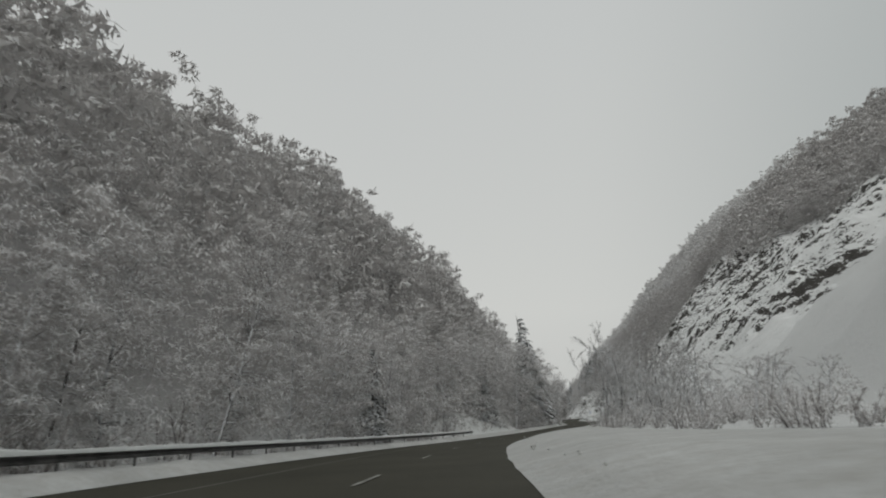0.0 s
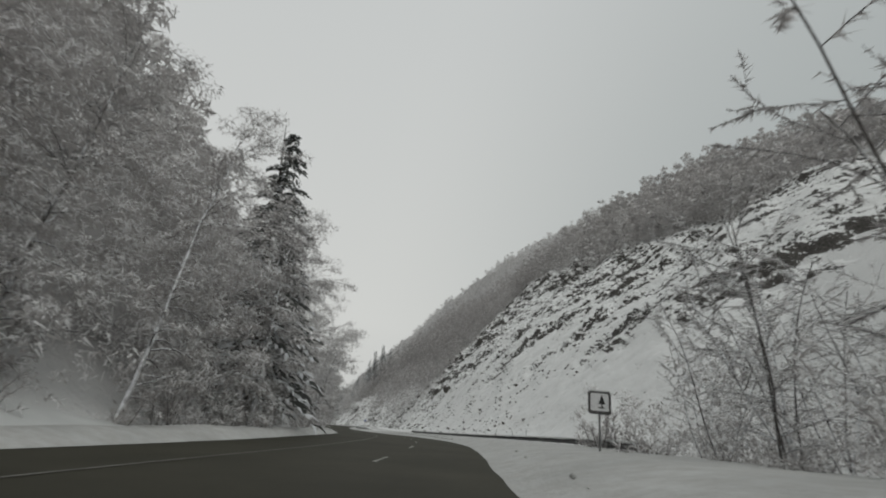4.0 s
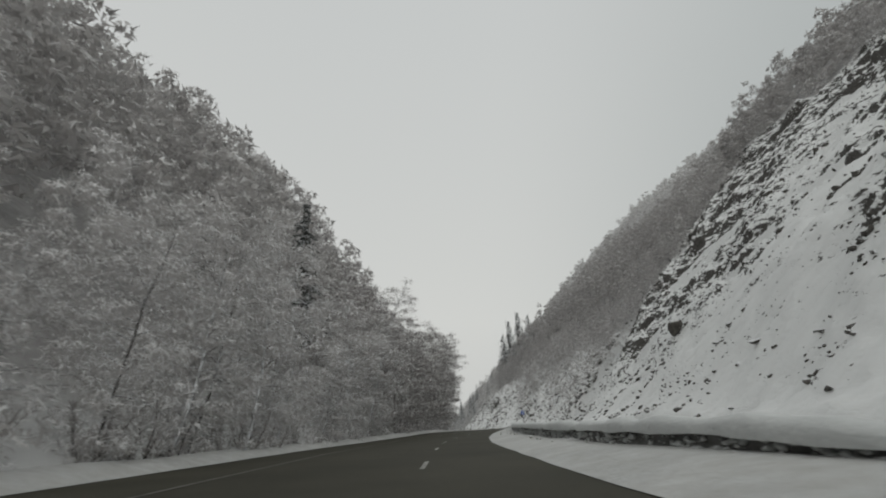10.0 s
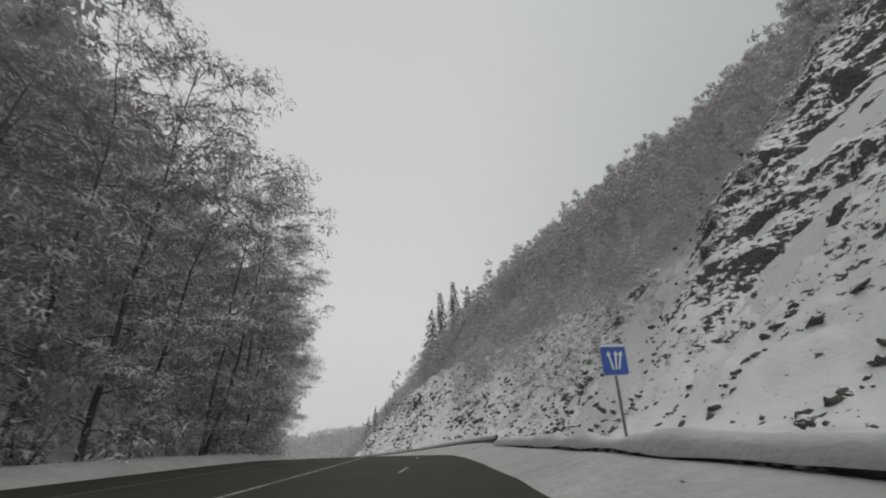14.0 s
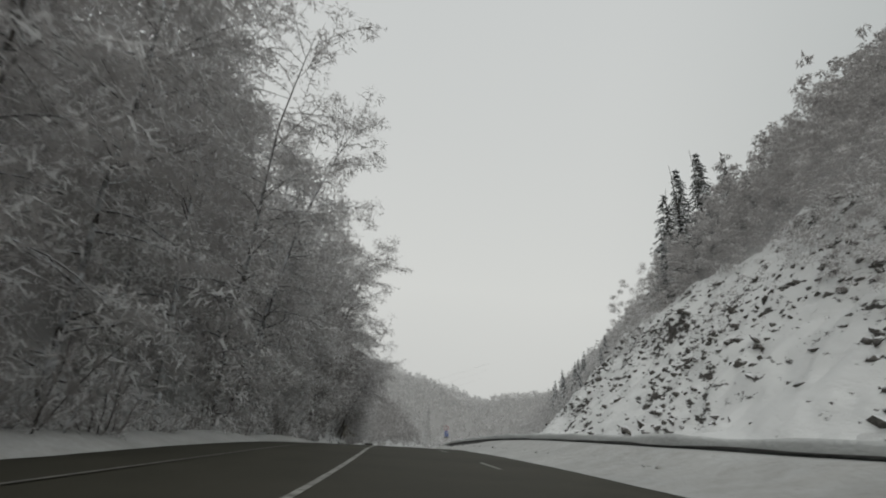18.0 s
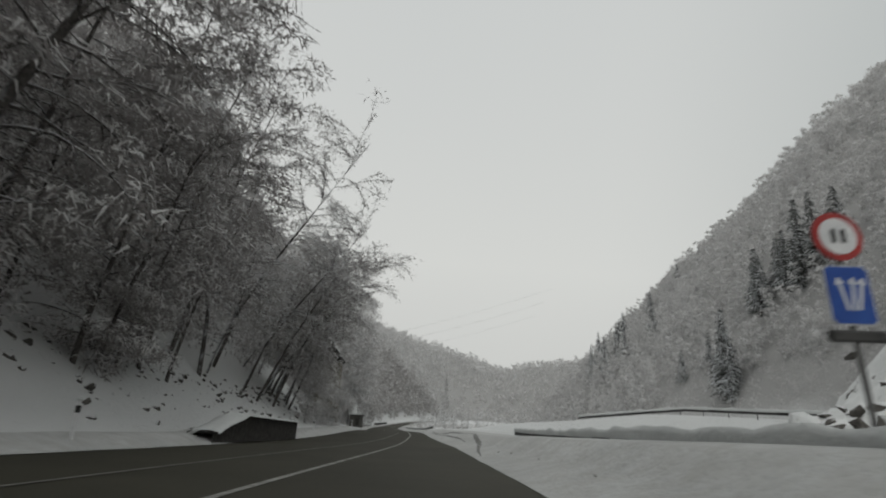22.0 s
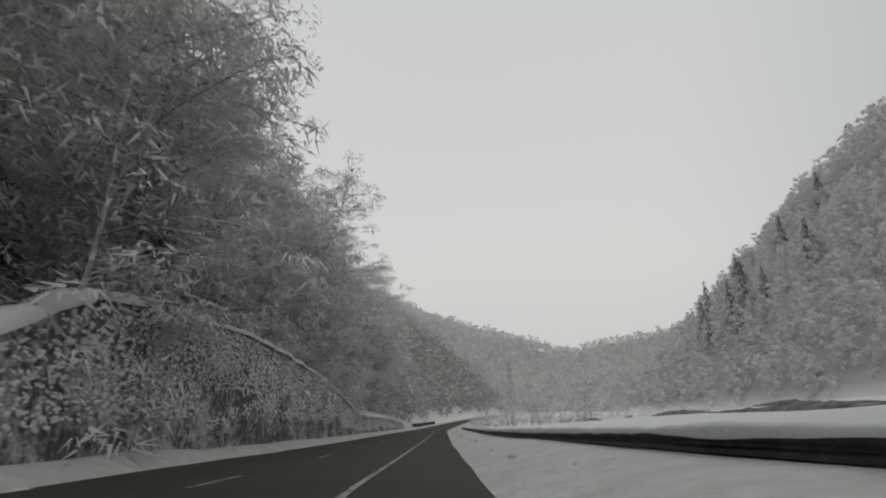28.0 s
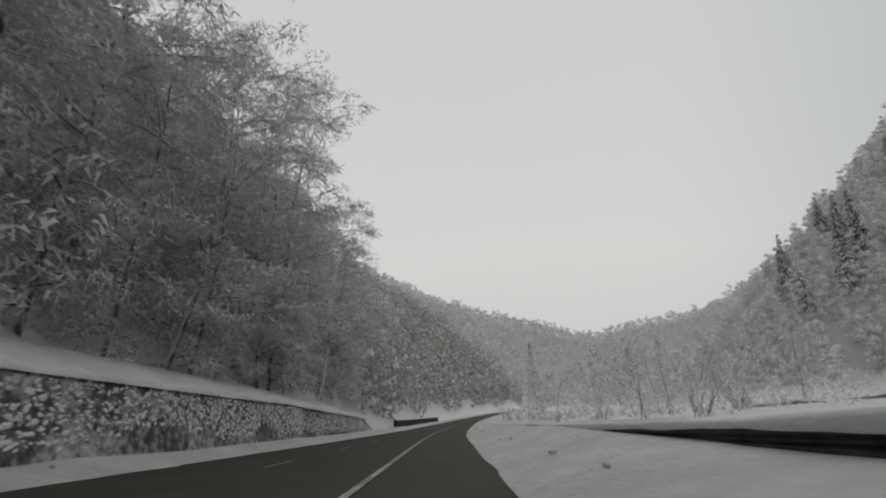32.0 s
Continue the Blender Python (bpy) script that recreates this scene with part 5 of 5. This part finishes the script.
def ledge(s):
    c, t = float(WALL_LAT(s)), float(WALL_TOP(s))
    n = float(fbm(np.array([s / 4.0]), np.array([2.2]), 3, 81)[0])
    k = float(smooth(624, 640, s))
    return [(c - 0.5 - 0.07 * t, t + 0.2 * k), (c - 1.5, t + (0.55 + 0.15 * n) * k), (c - 1.5 - 1.5 * k, t + (1.3 + 0.2 * n) * k), (c - 1.6 - 3.0 * k, t + 2.0 * k), (c - 1.8 - 4.2 * k, t - 1.2 + 1.7 * k)]


tagged(part("snow_ledge", sweep("snow_ledge", np.arange(624, 784, 1.0), ledge, M_SNOW)), "smooth snow slope above the retaining wall", "snow bank", kind="structure")

# ---- roadside trees, shrubs and spruces ----
rng = np.random.default_rng(17)
for s, lat in ((40, 18), (46, 22), (64, 19), (59, 18), (63, 22), (70, 8.6), (73, 11), (76, 9), (79, 13), (82, 10.2), (85, 14), (88, 10.8), (90, 13), (74, 15), (80, 18), (66, 12), (68, 17), (78, 16), (86, 13.5), (90, 20), (99, 15), (103, 24), (107, 10.5), (110, 12.5), (108, 15), (113, 17), (116, 13), (120, 15), (112, 21), (124, 19), (60, 30), (80, 28), (98, 31), (118, 22)):
    place_tree("multi_stem_tree", ROADSIDE[int(rng.integers(3))], s, lat, rng.uniform(0.6, 0.8) if s < 66 else rng.uniform(0.85, 1.15) if s < 93 else rng.uniform(0.6, 0.9), rng.uniform(-4, 4), rng, "slender many-stemmed tree with snow on every twig", "tree", "trees beside the bend", M_WHITENED_RIME)
place_tree("multi_stem_tree", ROADSIDE[1], 102.5, 13.0, 1.25, 3, rng, "tall many-stemmed tree with snowy twigs over the verge", "tree", "trees beside the bend")
for s, lat in ((742, 15), (752, 24), (761, 12), (770, 19), (779, 30), (790, 14), (800, 23), (735, 34), (812, 17), (830, 26), (748, 18), (756, 30), (764, 26), (773, 36), (784, 22), (795, 34), (806, 28), (820, 36), (768, 44), (788, 46)):
    place_tree("multi_stem_tree", ROADSIDE[int(rng.integers(3))], s, lat, rng.uniform(0.6, 0.95), rng.uniform(-4, 4), rng, "young frosted tree on the valley floor", "tree", "trees on the valley floor", M_WHITENED_RIME)
for s in np.arange(20, 125, 3.0):
    for lat in (rng.uniform(7.5, 12), rng.uniform(13, 30)):
        place_tree("shrub", SHRUBS[int(rng.integers(3))], s + rng.uniform(-1, 1), lat + (3 if s < 50 else 0), rng.uniform(0.6, 1.2), 0, rng, "snow-bent shrub on the open verge", "shrub", "shrubs by the road")
for s in np.arange(722, 860, 5.0):
    place_tree("shrub", SHRUBS[int(rng.integers(3))], s + rng.uniform(-1, 1), rng.uniform(8, 36), rng.uniform(0.7, 1.3), 0, rng, "frosted shrub on the valley floor", "shrub", "shrubs by the road")
for s in np.arange(-30, 484, 4.0):
    place_tree("shrub", SHRUBS[int(rng.integers(3))], s + rng.uniform(-2, 2), -(float(FOOT_L(s)) - rng.uniform(-1.0, 0.8)), rng.uniform(0.7, 1.5), 0, rng, "snow-laden shrub at the wood's edge", "shrub", "shrubs by the road")
for s in np.arange(622, 700, 6.0):
    place_tree("shrub", SHRUBS[int(rng.integers(3))], s + rng.uniform(-2, 2), -(16 + rng.uniform(0, 3)), rng.uniform(0.8, 1.4), 0, rng, "snow-laden shrub above the retaining wall", "shrub", "shrubs by the road")


for s, lat, size in ((571, -14.6, 0.6), (576, -13.9, 0.6), (580, -14.2, 0.64), (566, -15.0, 0.6), (560, -15.6, 0.62)):
    place_tree("young_tree", DECID[4], s, lat, size, 4, rng, "young snow-bent tree before the substation", "tree", "trees on the wooded slope", M_TWIG)
for s, lat, size in ((582, -15.5, 1.3), (579, -17, 1.7), (584, -18.5, 1.8), (590, -14.2, 0.7), (610, -13.4, 1.0), (610.5, -16.8, 1.8), (614, -15.4, 1.2), (618, -16.2, 1.5), (597, -19.5, 1.6)):
    place_tree("shrub", SHRUBS[int(rng.integers(3))], s, lat, size, 0, rng, "tall snow-bent shrub beside the substation", "shrub", "shrubs by the road")


for s, lat, size, lean in ((553, -18.4, 1.1, 20), (558, -19.4, 1.15, 19), (563, -18.6, 1.05, 18), (548, -19.2, 1.1, 18), (560.5, -20.6, 1.2, 20), (555.5, -20.8, 1.15, 21), (566, -19.6, 1.1, 19)):
    place_tree("leaning_tree", TALL_STEMS[1 if lean > 20 else 0], s, lat, size, lean, rng, "tall bare tree leaning out over the road", "tree", "trees on the wooded slope", M_THIN)


def spruce_at(x, y, top, k, label, usual=0.9):
    z = float(ground(np.array([x]), np.array([y]))[0])
    tall = (18, 14, 21)[k]
    size = min(1.6, max(0.45, (top - z) / tall)) if top else usual * (1.25 if usual != 0.9 else 1.0)
    root = new("spruce")
    for me in SPRUCE[k]:
        part(me.name.split(".")[0], me, root)
    root.matrix_basis = pose(x, y, z, 0, 0, 40 * k + x) @ Matrix.Diagonal((size, size, size, 1))
    return tagged(root, label, "tree", "spruces")


for x, y, top, k in ((25, 134.5, 40.5, 0), (16.7, 190, 67, 1), (51.8, 300, 60, 2), (56, 306, 0, 1), (40, 285, 0, 0), (11, 108, 0, 1), (-7.5, 67, 16, 0), (62, 606, 0, 1), (60, 613, 0, 1), (63, 622, 0, 1)):
    spruce_at(x, y, top, k, "snowy spruce among the bare trees on the slope")
for x, y, top, k in ((154.6, 509.5, 94.7, 0), (160, 512, 98, 2), (167, 513.5, 105, 2), (173, 511.6, 101.7, 0), (150, 505, 0, 1), (163, 503, 0, 1), (180, 515, 0, 0), (171, 500, 0, 1)):
    spruce_at(x, y, top, k, "dark spruce with snowy boughs above the cut slope")
rng = np.random.default_rng(23)
for s, lat, big in ((694, 138, 1.6), (690, 135, 1.35), (698, 141, 1.45), (686, 133, 1.1), (701, 164, 1.5), (706, 168, 1.1), (696, 172, 1.5), (690, 170, 1.3), (684, 173, 1.6), (680, 166, 1.2), (712, 176, 1.2), (672, 170, 1.4), (668, 178, 1.5), (720, 150, 0.9), (740, 146, 0.8), (661, 168, 1.2)):
    p = at(s, lat, 0)
    spruce_at(p[0], p[1], 0, int(rng.integers(3)), "tall spruce hung with snow across the valley", big)
for x, y in ((230, 994), (244, 1017), (251, 968), (271, 1017), (240, 940), (262, 990), (225, 930), (280, 960), (235, 905), (250, 880), (300, 940), (220, 960)):
    spruce_at(x, y, 0, int(rng.integers(3)), "tall spruce hung with snow across the valley", 1.3)


# ---- rocks ----
def boulder_mesh(seed):
    """An angular broken rock."""
    r = np.random.default_rng(seed)
    bm = bmesh.new()
    for _ in range(14):
        p = r.normal(0, 1, 3)
        p = p / np.linalg.norm(p) * r.uniform(0.7, 1.1)
        bm.verts.new((p[0] * 1.25, p[1] * 0.9, p[2] * 0.65))
    hull = bmesh.ops.convex_hull(bm, input=list(bm.verts))
    junk = [v for v in bm.verts if not v.link_faces]
    bmesh.ops.delete(bm, geom=junk, context="VERTS")
    return from_bm("rock", bm, M_ROCK)


BOULDERS = [boulder_mesh(400 + i) for i in range(8)]


rng = np.random.default_rng(31)
for i in range(150):
    s = rng.uniform(200, 388) if i < 90 else rng.uniform(392, 522)
    lat = float(FOOT_R(s)) + (rng.uniform(0, 60) if i < 90 else rng.uniform(2, 24))
    x, y, z = face_point(s, lat)[0]
    me = BOULDERS[int(rng.integers(8))]
    ob = new("rock", me)
    k = rng.uniform(0.3, 0.85) if i < 90 else rng.uniform(0.25, 0.6)
    ob.matrix_basis = pose(x, y, z, rng.uniform(-30, 30), rng.uniform(-30, 30), rng.uniform(0, 360)) @ Matrix.Diagonal((k * rng.uniform(1, 1.7), k, k * rng.uniform(0.7, 1.1), 1))
    tagged(ob, "dark angular rock standing out of the snow slope", "rock", "rocks on the slope")
ob = new("rock", BOULDERS[3])
x, y, z = face_point(348, 46)[0]
ob.matrix_basis = pose(x - 0.6, y, z + 0.3, 20, 10, 40) @ Matrix.Diagonal((3.0, 2.4, 3.4, 1))
tagged(ob, "large dark boulder on the snow slope", "rock", "rocks on the slope")
ob = new("rock", BOULDERS[5])
x, y, z = face_point(509, 21.5)[0]
ob.matrix_basis = pose(x, y, z + 0.2, 10, -8, 70) @ Matrix.Diagonal((2.0, 1.5, 1.7, 1))
tagged(ob, "big dark boulder at the foot of the cut slope", "rock", "rocks on the slope")


def shard(c, size, r, turn=None, flat=(1.35, 0.8, 0.6)):
    """A broken stone, turned at random or laid flat against a wall."""
    bv, bf = ball(1)
    k = bv * r.uniform(0.65, 1.3, (len(bv), 1)) * size * np.array(flat) * r.uniform(0.75, 1.3, 3)
    if turn is None:
        spin = Matrix.Rotation(r.uniform(0, 6.28), 3, "Z") @ Matrix.Rotation(r.uniform(-0.7, 0.7), 3, "X") @ Matrix.Rotation(r.uniform(-0.7, 0.7), 3, "Y")
    else:
        spin = Matrix.Rotation(turn, 3, "Z") @ Matrix.Rotation(r.uniform(-0.5, 0.5), 3, "X")
    return list(k @ np.array(spin).T + np.asarray(c)), bf


def rock_rib(s0, lat0, s1, lat1, wide, seed):
    """Stones of a broken rib of dark rock that stands out of the snow along the bedding."""
    r = np.random.default_rng(seed)
    count = int(math.hypot(s1 - s0, lat1 - lat0) * 2.4)
    u = np.sort(r.uniform(0, 1, count))
    spots = face_point(s0 + (s1 - s0) * u + r.normal(0, 0.45 * wide, count), lat0 + (lat1 - lat0) * u + r.normal(0, 0.45 * wide, count))
    return [shard(c, wide * (0.25 + 0.55 * r.uniform() ** 1.6), r) for c in spots]


ribs = []
for k, rib in enumerate(((356, 29, 350, 42, 0.9), (368, 28, 362, 41, 0.8), (376, 27, 371, 37, 0.7), (383, 27, 379, 36, 0.7), (330, 52, 322, 59, 1.1), (300, 70, 288, 80, 1.3), (312, 60, 301, 67, 1.0),
                         (280, 74, 267, 84, 1.3), (262, 60, 250, 67, 1.0), (340, 66, 331, 80, 1.2), (240, 70, 227, 80, 1.2), (322, 40, 316, 45, 0.8), (290, 46, 283, 50, 0.8), (345, 55, 338, 63, 1.0),
                         (220, 62, 208, 70, 1.1), (205, 74, 193, 83, 1.2), (272, 92, 258, 102, 1.4), (305, 96, 292, 108, 1.5), (468, 30, 461, 38, 0.8), (486, 27, 480, 33, 0.7), (450, 38, 442, 45, 0.9))):
    ribs += rock_rib(*rib, 700 + k)
v, f = join(ribs)
tagged(part("rock_ribs", mesh_of("rock_ribs", v, f, M_ROCK, False)), "dark jagged ribs of rock standing out of the snow", "stones", kind="stuff")

# small broken stone strewn on the snow slopes
pieces = []
for i in range(9400):
    s = rng.uniform(196, 390) if i < 6000 else rng.uniform(390, 516)
    lat = float(FOOT_R(s)) + (rng.uniform(0, 1) ** 1.6 * 85 if i < 6000 else rng.uniform(-2, 24))
    if float(fbm(np.array([(s + 0.5 * lat) / 16]), np.array([(lat - 0.5 * s) / 7]), 3, 61)[0]) < (0.03 if i < 6000 else -0.12):
        continue
    pieces.append((s, lat, 0.07 + (0.42 if i < 6000 else 0.55) * rng.uniform() ** (3.2 if i < 6000 else 2.4)))
arr = np.array(pieces)
p = face_point(arr[:, 0], arr[:, 1])
v, f = join([shard(c, k, rng) for c, k in zip(p, arr[:, 2])])
tagged(part("strewn_stones", mesh_of("strewn_stones", v, f, M_ROCK, False)), "dark broken stone strewn over the snow slope", "stones", kind="stuff")

# earth and stone fallen below the trees on the open bank
pieces = []
for i in range(620):
    s = rng.uniform(508, 592)
    u = float(FOOT_L(s)) + (3.0 + 5.0 * rng.uniform() if rng.uniform() < 0.75 else rng.uniform(0.0, 4.0))
    p = at(s, -u, 0)
    z = float(ground(p[0:1], p[1:2])[0])
    pieces.append(shard((p[0], p[1], z), 0.06 + 0.34 * rng.uniform() ** 2.5, rng))
v, f = join(pieces)
tagged(part("fallen_stones", mesh_of("fallen_stones", v, f, M_ROCK, False)), "dark earth and stone fallen on the snow bank", "stones", kind="stuff")

# chunks of ploughed snow on the banks
pieces = []
for i in range(900):
    s = rng.uniform(-20, 780)
    right = rng.uniform() < 0.7
    lat = float(RIGHT_EDGE(s)) + rng.uniform(0.2, 3.5) if right else float(LEFT_EDGE(s)) - rng.uniform(0.4, 2.0)
    pieces.append(lump(at(s, lat, 0.30 if right else 0.38), rng.uniform(0.03, 0.09), rng))
v, f = join(pieces)
tagged(part("snow_chunks", mesh_of("snow_chunks", v, f, M_BANK)), "lumps of ploughed snow on the banks", "snow", kind="stuff")

# broken earth lips of the stream bed on the valley floor
def bank_lip(s0, s1, lat0, lat1, seed):
    r = np.random.default_rng(seed)
    ss = np.arange(s0, s1 + 0.1, 1.2)
    rows = []
    for i, s in enumerate(ss):
        u = i / (len(ss) - 1)
        w, c = 1.3 * math.sin(math.pi * u) * r.uniform(0.4, 1.2) + 0.1, lat0 + (lat1 - lat0) * u + r.uniform(-0.25, 0.25)
        p = at(np.full(4, s), np.array([c - w, c - 0.5 * w, c + 0.3 * w, c + w]), 0)
        g = ground(p[:, 0], p[:, 1])
        p[:, 2] = g + np.array((-0.2, 0.30 * w + 0.05, 0.4 * w + 0.06, -0.2))
        rows.append(p)
    ob = part("stream_bank", mesh_of("stream_bank", np.concatenate(rows), grid_faces(len(ss), 4), M_EARTH))
    return tagged(ob, "dark bare lip of the snowed stream bed", "stream bank", "lips of the stream bed")


for k, (s0, s1, la, lb) in enumerate(((652, 690, 37, 40), (664, 686, 46, 43), (690, 708, 41, 39), (646, 668, 53, 50), (678, 702, 50, 54), (700, 716, 40, 44), (712, 735, 52, 50), (722, 750, 34, 38), (738, 762, 46, 52), (745, 768, 60, 64), (758, 790, 40, 47), (690, 705, 58, 56), (770, 800, 56, 66))):
    bank_lip(s0, s1, la, lb, 600 + k)

# a wheel rut pressed into the snowy verge
def snow_rut(s0, s1, rule, wide, label):
    rows = []
    ss = np.arange(s0, s1, 0.7)
    r = np.random.default_rng(int(s0))
    for i, s in enumerate(ss):
        prof = np.array(bank_right(s))
        w = wide * math.sin(math.pi * min(0.97, max(0.03, i / len(ss)))) ** 0.4 * r.uniform(0.5, 1.4)
        lat = float(rule(s)) + r.normal(0, 0.025) + np.array((-0.5, -0.2, 0.2, 0.5)) * w
        rows.append(at(np.full(4, s), lat, np.interp(lat, prof[:, 0], prof[:, 1]) + np.array((0.0, 0.015, 0.015, 0.0))))
    return tagged(part("wheel_rut", mesh_of("wheel_rut", np.concatenate(rows), grid_faces(len(ss), 4), M_SLUSH)), label, "wheel rut", "ruts in the verge")


snow_rut(510, 557, table("510:2.3 516:2.7 522:3.4 534:4.2 545:3.3 557:1.9"), 0.34, "dark slushy wheel rut in the snowy verge")
snow_rut(528, 560, table("528:3.0 536:3.1 546:2.5 560:1.6"), 0.26, "narrow slushy wheel rut in the snowy verge")
snow_rut(578, 604, table("578:2.0 588:1.9 604:1.7"), 0.18, "narrow slushy wheel rut in the snowy verge")

snow_rut(152, 204, lambda s: RIGHT_EDGE(s) + 0.5 + 0.25 * np.sin(s / 9), 0.34, "dark slushy wheel rut in the snowy verge")
snow_rut(160, 200, lambda s: RIGHT_EDGE(s) + 1.5 + 0.2 * np.sin(s / 7), 0.22, "narrow slushy wheel rut in the snowy verge")


# thin fence posts behind the rail at the foot of the rock face
def fence_post(s, lat, lean):
    root = new("fence_post")
    v, f = tube([(0, 0, -0.4), (0, 0, 1.5)], [0.03, 0.025], 7)
    part("post", mesh_of("post", v, f, M_WIRE), root)
    part("snow_hat", from_bm("snow_hat", box_bm(0.10, 0.10, 0.07, (0, 0, 1.52), 0.025), M_SNOW), root, "dab of snow")
    p = at(s, lat, 0)
    root.matrix_basis = pose(p[0], p[1], float(ground(p[0:1], p[1:2])[0]), lean, 0.5 * lean, 0)
    return tagged(root, "thin frosted steel post of an old fence", "fence post", "fence posts below the rock face")


for k in range(9):
    fence_post(150 + 5.5 * k, 13.5 + 0.35 * math.sin(2.1 * k), (3, -6, 8, 0, -3)[k % 5])

# ---- stones of the retaining wall ----
STONES = []
for i in range(6):
    r = np.random.default_rng(500 + i)
    v, f = shard((0, 0, 0), 1.0, r, 0.0, (0.45, 1.35, 0.9))
    STONES.append(mesh_of("stone", v, f, M_RUBBLE, False))
rng = np.random.default_rng(41)
count, rest = 0, []
for s in np.arange(615.0, 782, 0.27):
    t = float(WALL_TOP(s))
    for h in np.arange(0.3 * t, t - 0.02, 0.19):
        if float(fbm(np.array([s / 5]), np.array([h / 1.2]), 3, 71)[0]) < 1.6 * (0.30 - h / t) - 0.1:
            continue
        u = h / max(t, 0.1)
        c = at(s + rng.uniform(-0.3, 0.3), float(WALL_LAT(s)) + 0.20 - 0.07 * t * u, h + rng.uniform(-0.17, 0.17))
        size = rng.uniform(0.06, 0.15)
        if 625 < s < 690 and h > 0.55 * t and count < 300 and rng.uniform() < 0.12:
            ob = part("stone", STONES[int(rng.integers(6))], retaining)
            ob.matrix_basis = pose(c[0], c[1], c[2], rng.uniform(-25, 25), 0, math.degrees(heading(s))) @ Matrix.Diagonal((size, size, size, 1))
            count += 1
        else:
            rest.append(shard(c, size, rng, heading(s), (0.36, 1.35, 0.8)))
v, f = join(rest)
tagged(part("rubble", mesh_of("rubble", v, f, M_RUBBLE, False), retaining, "small rubble stones packed in the wall"), kind="stuff")
